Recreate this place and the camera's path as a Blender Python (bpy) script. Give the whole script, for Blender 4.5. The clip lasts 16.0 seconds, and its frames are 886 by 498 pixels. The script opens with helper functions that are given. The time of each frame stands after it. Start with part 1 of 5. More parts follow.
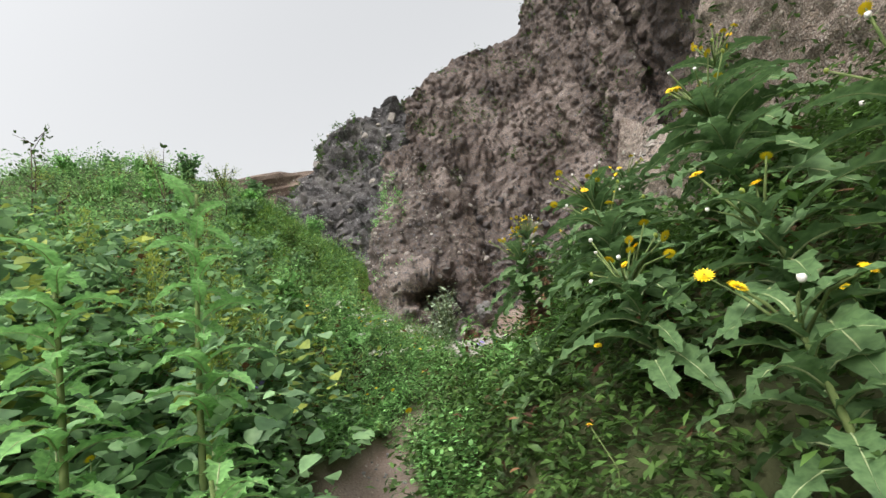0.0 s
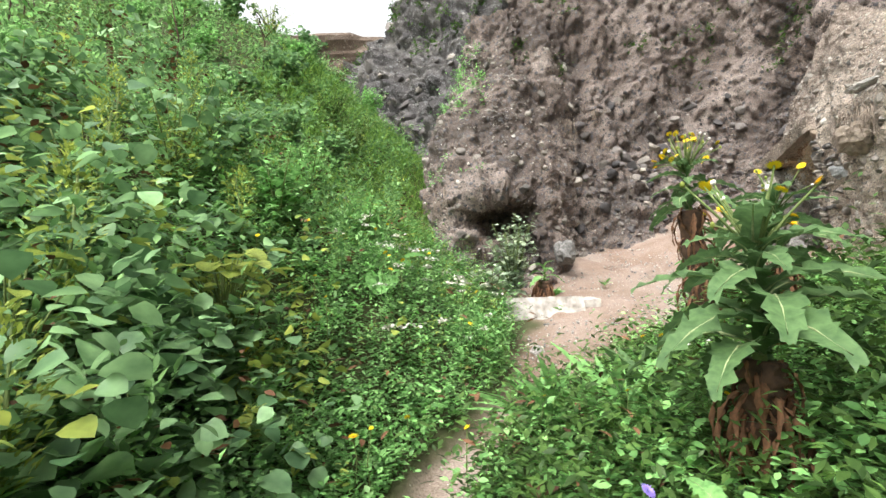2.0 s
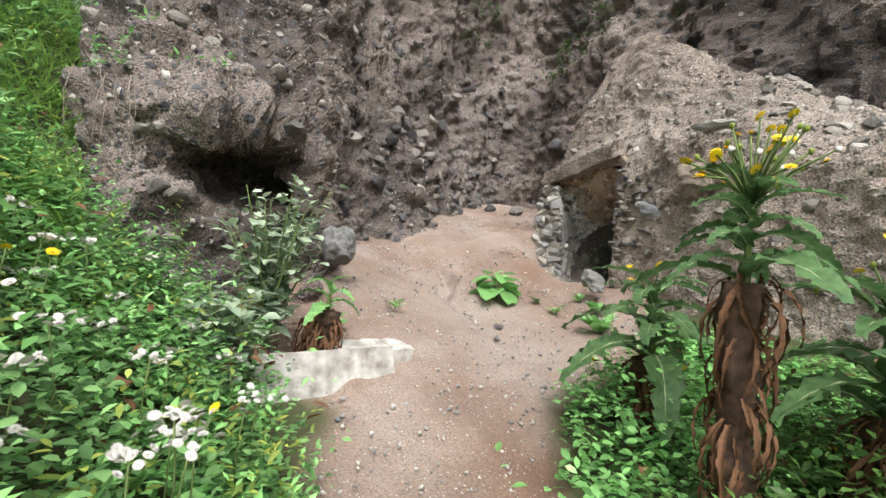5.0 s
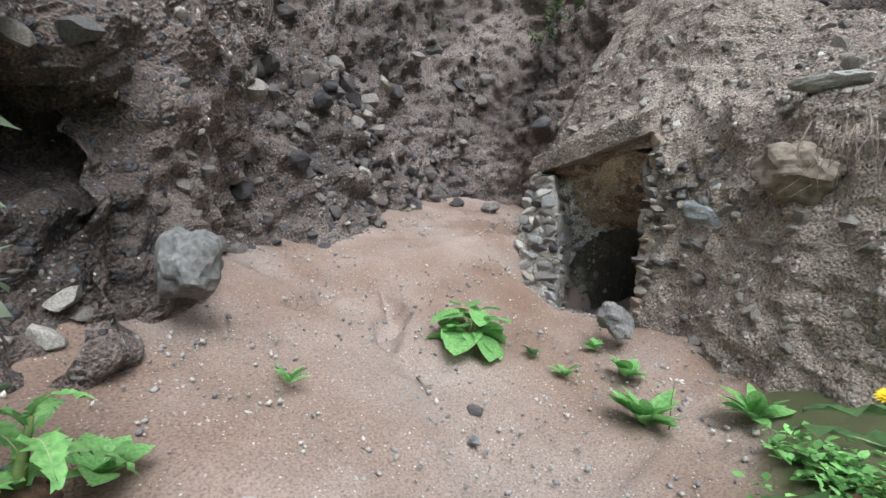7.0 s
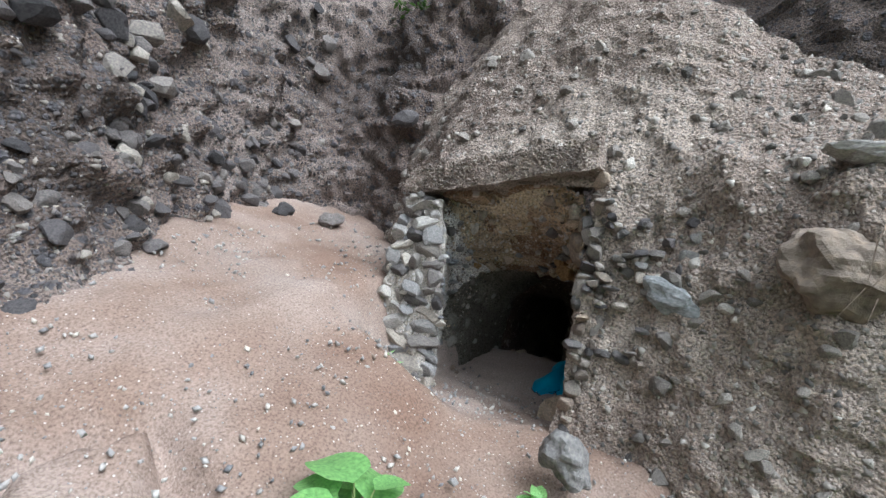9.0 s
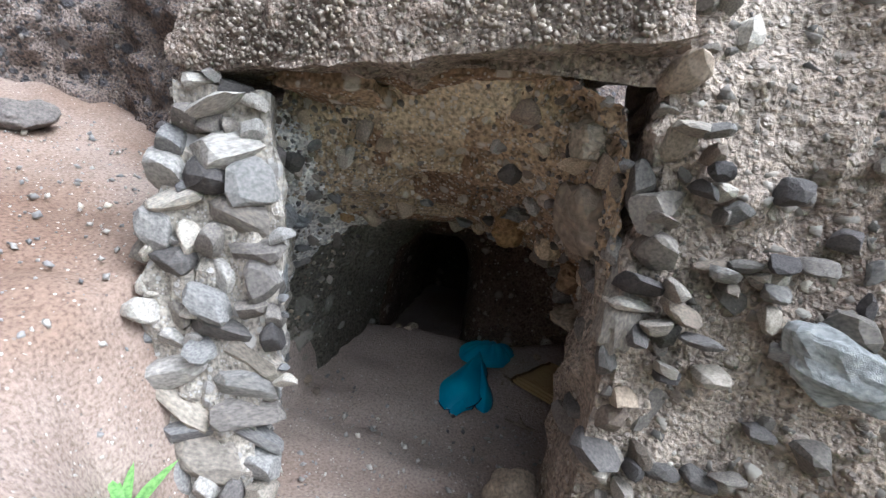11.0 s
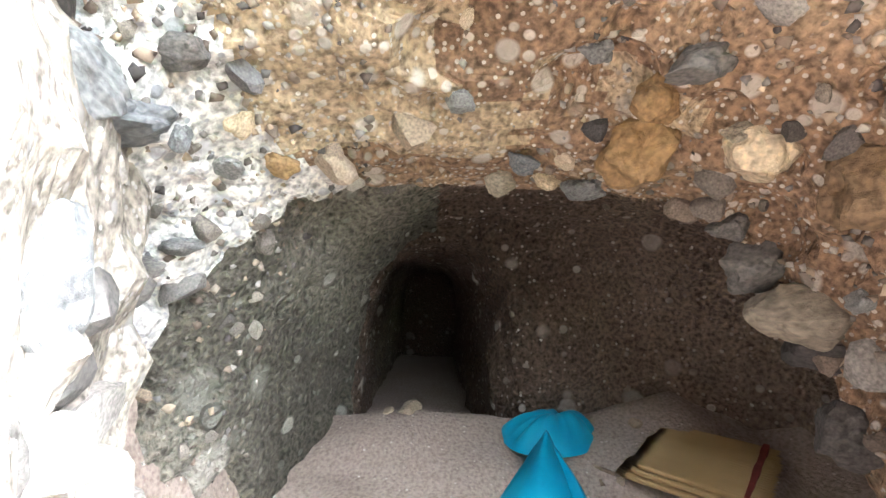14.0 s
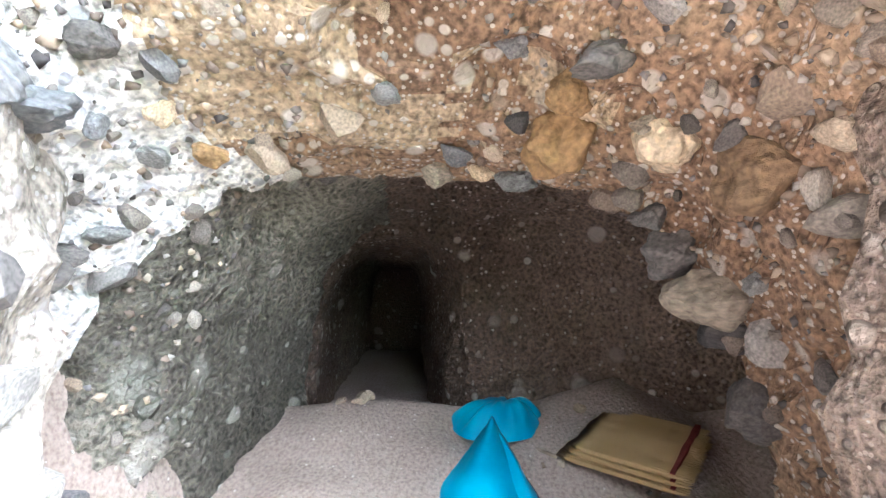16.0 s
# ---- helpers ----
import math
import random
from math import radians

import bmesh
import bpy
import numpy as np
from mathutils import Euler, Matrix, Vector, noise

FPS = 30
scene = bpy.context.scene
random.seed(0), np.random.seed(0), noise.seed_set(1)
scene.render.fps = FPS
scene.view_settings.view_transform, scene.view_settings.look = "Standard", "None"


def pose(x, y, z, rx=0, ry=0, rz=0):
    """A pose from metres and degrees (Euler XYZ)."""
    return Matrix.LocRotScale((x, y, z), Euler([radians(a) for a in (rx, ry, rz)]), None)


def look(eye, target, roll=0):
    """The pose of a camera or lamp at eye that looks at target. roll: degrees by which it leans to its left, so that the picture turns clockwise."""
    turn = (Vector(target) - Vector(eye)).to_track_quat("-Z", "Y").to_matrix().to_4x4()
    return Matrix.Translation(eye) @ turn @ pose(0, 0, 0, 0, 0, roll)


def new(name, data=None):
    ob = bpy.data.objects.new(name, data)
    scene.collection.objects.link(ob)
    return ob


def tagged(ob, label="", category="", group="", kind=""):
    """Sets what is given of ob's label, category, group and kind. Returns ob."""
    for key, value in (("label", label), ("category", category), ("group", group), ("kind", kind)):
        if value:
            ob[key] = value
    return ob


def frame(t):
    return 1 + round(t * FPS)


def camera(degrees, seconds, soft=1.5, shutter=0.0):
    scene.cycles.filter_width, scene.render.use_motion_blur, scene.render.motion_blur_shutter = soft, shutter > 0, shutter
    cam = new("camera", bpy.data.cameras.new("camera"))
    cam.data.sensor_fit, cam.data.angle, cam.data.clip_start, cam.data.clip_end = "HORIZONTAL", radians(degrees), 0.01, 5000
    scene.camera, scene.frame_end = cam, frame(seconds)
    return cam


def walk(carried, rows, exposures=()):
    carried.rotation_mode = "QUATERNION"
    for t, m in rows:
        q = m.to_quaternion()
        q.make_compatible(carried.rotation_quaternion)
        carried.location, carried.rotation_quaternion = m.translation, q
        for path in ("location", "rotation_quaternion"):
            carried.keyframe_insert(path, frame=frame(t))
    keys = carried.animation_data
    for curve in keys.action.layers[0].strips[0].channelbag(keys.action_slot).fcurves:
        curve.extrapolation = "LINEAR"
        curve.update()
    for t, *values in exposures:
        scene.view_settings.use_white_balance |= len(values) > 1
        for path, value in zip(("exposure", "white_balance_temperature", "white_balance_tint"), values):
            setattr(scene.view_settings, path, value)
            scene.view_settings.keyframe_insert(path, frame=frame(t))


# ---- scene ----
cam = camera(87.5, 16.0)
PATH = [
    (0, (-0.205, -0.716, 1.768), (-0.002, 1.187, 2.35), -14.2),
    (0.5, (0.097, -0.228, 2.05), (0.238, 1.735, 2.407), -10.4),
    (1, (0.035, 0.162, 2.059), (0.104, 2.151, 2.265), -9.3),
    (1.5, (-0.125, 1.064, 2.513), (-0.19, 3.057, 2.673), -13.2),
    (2, (-0.153, 1.771, 2.671), (-0.262, 3.759, 2.865), -1.7),
    (2.5, (-0.204, 2.339, 2.975), (-0.376, 4.314, 3.242), -3.3),
    (3, (-0.36, 2.627, 3.061), (-0.467, 4.621, 3.174), -0.2),
    (3.5, (-0.443, 3.091, 3.183), (-0.195, 5.075, 3.125), 3.7),
    (4, (-0.304, 3.773, 3.231), (0.318, 5.666, 3.062), -0.6),
    (4.5, (-0.374, 4.361, 3.302), (0.557, 6.129, 3.215), 4.0),
    (4.7, (-0.427, 4.631, 3.275), (0.65, 6.316, 3.327), 6.5),
    (6.8, (0.777, 6.551, 3.563), (1.983, 8.146, 3.551), 6.5),
    (7, (0.933, 6.772, 3.572), (2.192, 8.326, 3.606), 7.5),
    (7.5, (1.323, 7.324, 3.786), (2.853, 8.603, 3.938), 12.1),
    (8, (1.568, 7.806, 3.954), (3.232, 8.902, 4.123), 12.7),
    (8.2, (1.654, 7.923, 3.971), (3.365, 8.949, 4.113), 11.8),
    (10.3, (2.97, 9.22, 4.451), (4.893, 9.767, 4.417), 11.0),
    (10.5, (3.31, 9.239, 4.463), (5.277, 9.593, 4.391), 10.7),
    (11, (3.804, 9.522, 4.546), (5.775, 9.697, 4.253), 10.1),
    (11.5, (4.29, 9.771, 4.587), (6.261, 9.86, 4.261), 8.4),
    (12, (4.676, 9.68, 4.506), (6.643, 9.687, 4.144), 6.9),
    (12.1, (4.742, 9.695, 4.48), (6.703, 9.623, 4.091), 4.1),
    (12.5, (4.979, 9.704, 4.371), (6.929, 9.803, 3.937), 0.5),
    (12.6, (4.99, 9.702, 4.357), (6.894, 9.933, 3.79), -0.6),
    (13, (5.101, 9.804, 4.133), (7.084, 9.78, 3.874), 2.4),
    (13.5, (5.129, 9.909, 4.048), (7.127, 9.812, 4.017), 4.3),
    (14, (5.158, 9.931, 4.009), (7.155, 9.87, 4.094), 2.7),
    (14.5, (5.146, 9.895, 4.008), (7.14, 9.873, 4.167), 2.3),
    (15, (5.139, 9.843, 3.988), (7.126, 9.812, 4.207), -0.2),
    (15.5, (5.128, 9.818, 3.985), (7.121, 9.726, 4.135), -0.2),
    (16, (5.113, 9.798, 3.99), (7.106, 9.649, 4.066), 2.4),
]
EXPOSURES = [(0, 0.75, 6500, 10), (1.5, 1.4, 6500, 8), (4.5, 1.05, 6400, 8), (7, 0.75, 5800, 7), (8, 0.85, 5750, 7), (10.5, 1.2, 5450, 8), (11, 1.5, 5600, 9), (11.5, 2.1, 5500, 9), (12, 2.3, 5600, 10), (12.5, 3.65, 6000, 10), (14, 4.4, 6000, 9), (16, 4.65, 5550, 9)]
walk(cam, [(t, look(eye, target, roll)) for t, eye, target, roll in PATH], EXPOSURES)

# ---- world and sun: bright overcast ----
world = bpy.data.worlds.new("overcast_sky")
scene.world = world
world.use_nodes = True
wn, wl = world.node_tree.nodes, world.node_tree.links
sky = wn.new("ShaderNodeTexSky")
sky.sky_type, sky.sun_disc = "NISHITA", False
sky.sun_elevation, sky.sun_rotation = radians(53), radians(210.6)
sky.air_density, sky.dust_density, sky.ozone_density = 2.0, 6.0, 1.0
pale = wn.new("ShaderNodeHueSaturation")
pale.inputs["Saturation"].default_value = 0.1
wl.new(sky.outputs[0], pale.inputs["Color"])
wl.new(pale.outputs[0], wn["Background"].inputs[0])
wn["Background"].inputs[1].default_value = 0.15
sun_data = bpy.data.lights.new("sun", "SUN")
sun_data.energy, sun_data.angle, sun_data.color = 1.3, radians(36), (1.0, 0.98, 0.95)
sun = new("sun", sun_data)
sun.matrix_world = look((-6.5, -11, 17), (0, 0, 0))

# ---- numeric noise ----


def hash3(ix, iy, iz, seed=0):
    h = (ix.astype(np.int64) * 374761393 + iy.astype(np.int64) * 668265263 + iz.astype(np.int64) * 2147483647 + seed * 974711) & 0xFFFFFFFF
    h = ((h ^ (h >> 13)) * 1274126177) & 0xFFFFFFFF
    h = ((h ^ (h >> 16)) * 2246822519) & 0xFFFFFFFF
    return ((h ^ (h >> 15)) & 0xFFFFFF) / float(0xFFFFFF)


def vnoise(p, size, seed=0):
    """Smooth noise from -1 to 1 with lumps of that size."""
    q = np.asarray(p, float) / size
    i = np.floor(q)
    f = q - i
    f = f * f * (3 - 2 * f)
    out = np.zeros(len(q))
    for a in (0, 1):
        for b in (0, 1):
            for c in (0, 1):
                w = (f[:, 0] if a else 1 - f[:, 0]) * (f[:, 1] if b else 1 - f[:, 1]) * (f[:, 2] if c else 1 - f[:, 2])
                out += w * hash3(i[:, 0] + a, i[:, 1] + b, i[:, 2] + c, seed)
    return out * 2 - 1


def fbm(p, size, octaves=4, seed=0, gain=0.5):
    out, amp = np.zeros(len(p)), 1.0
    for k in range(octaves):
        out += amp * vnoise(p, size / 2 ** k, seed + k)
        amp *= gain
    return out


def cobbles(p, size, seed=0, fill=0.6):
    """Rounded stones, 0 to 1, standing out of a matrix: one to a cell, some cells empty."""
    q = np.asarray(p, float) / size
    i = np.floor(q)
    best = np.zeros(len(q))
    for a in (-1, 0, 1):
        for b in (-1, 0, 1):
            for c in (-1, 0, 1):
                cx, cy, cz = i[:, 0] + a, i[:, 1] + b, i[:, 2] + c
                ox, oy, oz = hash3(cx, cy, cz, seed), hash3(cx, cy, cz, seed + 1), hash3(cx, cy, cz, seed + 2)
                r = 0.22 + 0.34 * hash3(cx, cy, cz, seed + 3)
                r[hash3(cx, cy, cz, seed + 4) > fill] = 0.0
                d = np.sqrt((q[:, 0] - cx - ox) ** 2 + (q[:, 1] - cy - oy) ** 2 + (q[:, 2] - cz - oz) ** 2)
                best = np.maximum(best, np.sqrt(np.maximum(r * r - d * d, 0)))
    return best * 2


def interp(x, xs, ys):
    return np.interp(x, xs, ys)


# ---- materials ----


def nodes_of(name, rough=0.9):
    m = bpy.data.materials.new(name)
    m.use_nodes = True
    b = m.node_tree.nodes["Principled BSDF"]
    b.inputs["Roughness"].default_value = rough
    b.inputs["Specular IOR Level"].default_value = 0.25
    return m, m.node_tree.nodes, m.node_tree.links, b


def ramp(n, stops):
    r = n.new("ShaderNodeValToRGB")
    while len(r.color_ramp.elements) < len(stops):
        r.color_ramp.elements.new(0.5)
    for e, (p, c) in zip(r.color_ramp.elements, stops):
        e.position, e.color = p, (*c, 1)
    return r


def texture(n, l, kind, scale, coord, detail=6.0):
    t = n.new({"noise": "ShaderNodeTexNoise", "voronoi": "ShaderNodeTexVoronoi"}[kind])
    t.inputs["Scale"].default_value = scale
    if kind == "noise":
        t.inputs["Detail"].default_value = detail
    l.new(coord, t.inputs["Vector"])
    return t


def mixed(n, l, fac, a, b, mode="MIX"):
    m = n.new("ShaderNodeMix")
    m.data_type, m.blend_type = "RGBA", mode
    for sock, v in ((m.inputs[0], fac), (m.inputs[6], a), (m.inputs[7], b)):
        if isinstance(v, (int, float)):
            sock.default_value = v
        elif isinstance(v, tuple):
            sock.default_value = (*v, 1)
        else:
            l.new(v, sock)
    return m.outputs[2]


def rock_material(name, dark, mid, light, pebble, grain=26.0, bump=0.5, pebbles=0.5):
    """Conglomerate: earthy matrix with patches, pebbles of two sizes and fine grit."""
    m, n, l, b = nodes_of(name, 0.95)
    co = n.new("ShaderNodeTexCoord").outputs["Object"]
    big = texture(n, l, "noise", 0.7, co, 5)
    base = ramp(n, [(0.3, dark), (0.5, mid), (0.68, light)])
    l.new(big.outputs[0], base.inputs[0])
    grit = texture(n, l, "noise", 55, co, 6)
    gr = ramp(n, [(0.32, (0.3, 0.3, 0.3)), (0.52, (1, 1, 1)), (0.7, (1.55, 1.5, 1.42))])
    l.new(grit.outputs[0], gr.inputs[0])
    col = mixed(n, l, 0.85, base.outputs[0], gr.outputs[0], "MULTIPLY")
    heights = []
    for k, (sc, cut) in enumerate(((grain * 2.7, 0.36), (grain, 0.33), (grain * 0.42, 0.30))):
        warp = texture(n, l, "noise", sc * 0.6, co, 2)
        add = n.new("ShaderNodeVectorMath")
        add.operation = "MULTIPLY_ADD"
        l.new(warp.outputs[1], add.inputs[0])
        add.inputs[1].default_value = (0.22 / sc, 0.22 / sc, 0.22 / sc)
        l.new(co, add.inputs[2])
        v = texture(n, l, "voronoi", sc, add.outputs[0])
        edge = ramp(n, [(cut - 0.06, (1, 1, 1)), (cut + 0.04, (0, 0, 0))])
        l.new(v.outputs["Distance"], edge.inputs[0])
        tone = ramp(n, [(0.1, tuple(c * 0.45 for c in pebble)), (0.5, pebble), (0.85, tuple(min(1, c * 1.7) for c in pebble)), (0.97, (0.5, 0.47, 0.42))])
        l.new(v.outputs["Color"], tone.inputs[0])
        keep = n.new("ShaderNodeMath")
        keep.operation = "MULTIPLY"
        l.new(edge.outputs[0], keep.inputs[0])
        sep = n.new("ShaderNodeSeparateColor")
        l.new(v.outputs["Color"], sep.inputs[0])
        gate = ramp(n, [(1 - pebbles - 0.02, (0, 0, 0)), (1 - pebbles + 0.02, (1, 1, 1))])
        l.new(sep.outputs[1], gate.inputs[0])
        l.new(gate.outputs[0], keep.inputs[1])
        col = mixed(n, l, keep.outputs[0], col, tone.outputs[0])
        heights.append(keep.outputs[0])
    l.new(col, b.inputs["Base Color"])
    hsum = n.new("ShaderNodeMath")
    hsum.operation = "MULTIPLY_ADD"
    l.new(heights[2], hsum.inputs[0])
    hsum.inputs[1].default_value = 0.8
    l.new(heights[1], hsum.inputs[2])
    h2 = n.new("ShaderNodeMath")
    h2.operation = "MULTIPLY_ADD"
    l.new(grit.outputs[0], h2.inputs[0])
    h2.inputs[1].default_value = 1.6
    l.new(hsum.outputs[0], h2.inputs[2])
    bp = n.new("ShaderNodeBump")
    bp.inputs["Strength"].default_value = bump
    bp.inputs["Distance"].default_value = 0.03
    l.new(h2.outputs[0], bp.inputs["Height"])
    l.new(bp.outputs[0], b.inputs["Normal"])
    return m


def stone_material(name, stops, scale=9.0):
    """Single stones: each takes its own tone, with lichen and grain."""
    m, n, l, b = nodes_of(name, 0.85)
    co = n.new("ShaderNodeTexCoord").outputs["Object"]
    info = n.new("ShaderNodeObjectInfo").outputs["Random"]
    geo = n.new("ShaderNodeNewGeometry").outputs["Random Per Island"]
    add = n.new("ShaderNodeMath")
    add.operation = "ADD"
    l.new(info, add.inputs[0])
    l.new(geo, add.inputs[1])
    fr = n.new("ShaderNodeMath")
    fr.operation = "FRACT"
    l.new(add.outputs[0], fr.inputs[0])
    tone = ramp(n, stops)
    l.new(fr.outputs[0], tone.inputs[0])
    no = texture(n, l, "noise", scale, co, 8)
    sh = ramp(n, [(0.3, (0.5, 0.5, 0.5)), (0.52, (1, 1, 1)), (0.72, (1.5, 1.45, 1.35))])
    l.new(no.outputs[0], sh.inputs[0])
    l.new(mixed(n, l, 0.8, tone.outputs[0], sh.outputs[0], "MULTIPLY"), b.inputs["Base Color"])
    fine = texture(n, l, "noise", scale * 6, co, 8)
    bp = n.new("ShaderNodeBump")
    bp.inputs["Strength"].default_value = 0.5
    bp.inputs["Distance"].default_value = 0.015
    l.new(fine.outputs[0], bp.inputs["Height"])
    l.new(bp.outputs[0], b.inputs["Normal"])
    return m


def leaf_material(name, low, high, rough=0.5, through_light=0.25, grain=14.0):
    """Leaves: each island its own green, mottled, slightly see-through."""
    m, n, l, b = nodes_of(name, rough)
    geo = n.new("ShaderNodeNewGeometry").outputs["Random Per Island"]
    tone = ramp(n, [(0.0, low), (0.75, high), (1.0, tuple(min(1, c * 1.5) for c in high))])
    l.new(geo, tone.inputs[0])
    co = n.new("ShaderNodeTexCoord").outputs["Object"]
    no = texture(n, l, "noise", grain, co, 4)
    sh = ramp(n, [(0.3, (0.6, 0.65, 0.6)), (0.7, (1.25, 1.2, 1.1))])
    l.new(no.outputs[0], sh.inputs[0])
    col = mixed(n, l, 1.0, tone.outputs[0], sh.outputs[0], "MULTIPLY")
    l.new(col, b.inputs["Base Color"])
    tr = n.new("ShaderNodeBsdfTranslucent")
    l.new(col, tr.inputs[0])
    mx = n.new("ShaderNodeMixShader")
    mx.inputs[0].default_value = through_light
    l.new(b.outputs[0], mx.inputs[1])
    l.new(tr.outputs[0], mx.inputs[2])
    l.new(mx.outputs[0], n["Material Output"].inputs[0])
    return m


def plain_material(name, low, high, scale=20.0, rough=0.8, bump=0.3):
    m, n, l, b = nodes_of(name, rough)
    co = n.new("ShaderNodeTexCoord").outputs["Object"]
    no = texture(n, l, "noise", scale, co, 6)
    r = ramp(n, [(0.3, low), (0.7, high)])
    l.new(no.outputs[0], r.inputs[0])
    l.new(r.outputs[0], b.inputs["Base Color"])
    bp = n.new("ShaderNodeBump")
    bp.inputs["Strength"].default_value = bump
    bp.inputs["Distance"].default_value = 0.01
    l.new(no.outputs[0], bp.inputs["Height"])
    l.new(bp.outputs[0], b.inputs["Normal"])
    return m


CLIFF = rock_material("cliff_conglomerate", (0.075, 0.06, 0.052), (0.185, 0.145, 0.126), (0.32, 0.265, 0.235), (0.08, 0.076, 0.08), 17.0, 1.0, 0.55)
FAR_CLIFF = rock_material("grey_cliff", (0.045, 0.043, 0.045), (0.095, 0.088, 0.088), (0.17, 0.158, 0.15), (0.12, 0.118, 0.12), 12.0, 0.8)
MOUND = rock_material("gravel_wall", (0.17, 0.132, 0.11), (0.27, 0.216, 0.18), (0.37, 0.312, 0.262), (0.27, 0.232, 0.2), 34.0, 0.9)
CAVE = rock_material("cave_conglomerate", (0.155, 0.098, 0.066), (0.245, 0.165, 0.11), (0.4, 0.31, 0.215), (0.3, 0.27, 0.24), 24.0, 0.45, 0.36)
YELLOW_ROCK = rock_material("yellow_cave_earth", (0.27, 0.205, 0.14), (0.42, 0.335, 0.235), (0.6, 0.52, 0.39), (0.34, 0.32, 0.29), 24.0, 0.5, 0.36)
# pale grey rock, whitened further to imitate daylight on the left wall
PALE_LIT_ROCK = rock_material("pale_daylit_rock", (0.5, 0.49, 0.48), (0.68, 0.67, 0.65), (0.8, 0.79, 0.77), (0.3, 0.31, 0.33), 20.0, 0.4, 0.4)
MORTAR = rock_material("rubble_mortar", (0.26, 0.235, 0.205), (0.36, 0.33, 0.29), (0.47, 0.44, 0.39), (0.28, 0.27, 0.26), 26.0, 0.25, 0.4)
# grey and brown chamber rock, colours darkened to deepen the chamber's shade
DIM_CHAMBER_ROCK = rock_material("dim_chamber_rock", (0.068, 0.064, 0.051), (0.14, 0.132, 0.11), (0.3, 0.285, 0.24), (0.15, 0.15, 0.13), 9.0, 1.0, 0.1)
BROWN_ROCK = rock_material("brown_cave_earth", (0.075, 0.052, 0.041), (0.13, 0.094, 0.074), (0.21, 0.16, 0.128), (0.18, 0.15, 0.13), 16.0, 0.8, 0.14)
STONE = stone_material("field_stone", [(0.0, (0.07, 0.065, 0.065)), (0.35, (0.15, 0.14, 0.135)), (0.7, (0.25, 0.225, 0.2)), (1.0, (0.36, 0.32, 0.27))])


def ground_material():
    """Bare sandy earth where people walk, darker humus under the plants."""
    m, n, l, b = nodes_of("sandy_earth", 0.95)
    co = n.new("ShaderNodeTexCoord").outputs["Object"]
    big = texture(n, l, "noise", 0.8, co, 6)
    base = ramp(n, [(0.32, (0.145, 0.088, 0.062)), (0.5, (0.215, 0.152, 0.118)), (0.66, (0.3, 0.24, 0.205))])
    l.new(big.outputs[0], base.inputs[0])
    grey = texture(n, l, "noise", 0.45, co, 5)
    gk = ramp(n, [(0.45, (0, 0, 0)), (0.7, (0.7, 0.7, 0.7))])
    l.new(grey.outputs[0], gk.inputs[0])
    grit = texture(n, l, "noise", 70, co, 8)
    gr = ramp(n, [(0.3, (0.6, 0.57, 0.55)), (0.5, (1, 1, 1)), (0.7, (1.28, 1.28, 1.28))])
    l.new(grit.outputs[0], gr.inputs[0])
    tint = mixed(n, l, gk.outputs[0], base.outputs[0], (0.26, 0.215, 0.185))
    col = mixed(n, l, 1.0, tint, gr.outputs[0], "MULTIPLY")
    v = texture(n, l, "voronoi", 38, co)
    dot = ramp(n, [(0.16, (1, 1, 1)), (0.24, (0, 0, 0))])
    l.new(v.outputs["Distance"], dot.inputs[0])
    sep = n.new("ShaderNodeSeparateColor")
    l.new(v.outputs["Color"], sep.inputs[0])
    gate = ramp(n, [(0.55, (0, 0, 0)), (0.6, (1, 1, 1))])
    l.new(sep.outputs[0], gate.inputs[0])
    k = n.new("ShaderNodeMath")
    k.operation = "MULTIPLY"
    l.new(dot.outputs[0], k.inputs[0])
    l.new(gate.outputs[0], k.inputs[1])
    tone = ramp(n, [(0.1, (0.12, 0.1, 0.09)), (0.5, (0.33, 0.27, 0.23)), (1.0, (0.6, 0.55, 0.5))])
    l.new(sep.outputs[1], tone.inputs[0])
    col = mixed(n, l, k.outputs[0], col, tone.outputs[0])
    soil = n.new("ShaderNodeAttribute")
    soil.attribute_name = "soil"
    col = mixed(n, l, soil.outputs["Fac"], col, (0.06, 0.065, 0.028))
    # cave floor turned paler and greyer, a lift that imitates light from the door
    lit_floor = n.new("ShaderNodeAttribute")
    lit_floor.attribute_name = "lit_floor"
    lit_floor_tint = mixed(n, l, 0.6, (0.45, 0.4, 0.37), gr.outputs[0], "MULTIPLY")
    col = mixed(n, l, lit_floor.outputs["Fac"], col, lit_floor_tint)
    l.new(col, b.inputs["Base Color"])
    h = n.new("ShaderNodeMath")
    h.operation = "MULTIPLY_ADD"
    l.new(k.outputs[0], h.inputs[0])
    h.inputs[1].default_value = 0.6
    l.new(grit.outputs[0], h.inputs[2])
    bp = n.new("ShaderNodeBump")
    bp.inputs["Strength"].default_value = 0.45
    bp.inputs["Distance"].default_value = 0.02
    l.new(h.outputs[0], bp.inputs["Height"])
    l.new(bp.outputs[0], b.inputs["Normal"])
    return m


SAND = ground_material()

# ---- mesh helpers ----


def mesh_from(name, verts, faces, material, smooth=False):
    me = bpy.data.meshes.new(name)
    me.from_pydata([tuple(v) for v in verts] if not isinstance(verts, np.ndarray) else verts.tolist(), [], faces if isinstance(faces, list) else faces.tolist())
    me.materials.append(material)
    if smooth:
        me.polygons.foreach_set("use_smooth", np.ones(len(me.polygons), bool))
    me.update()
    return me


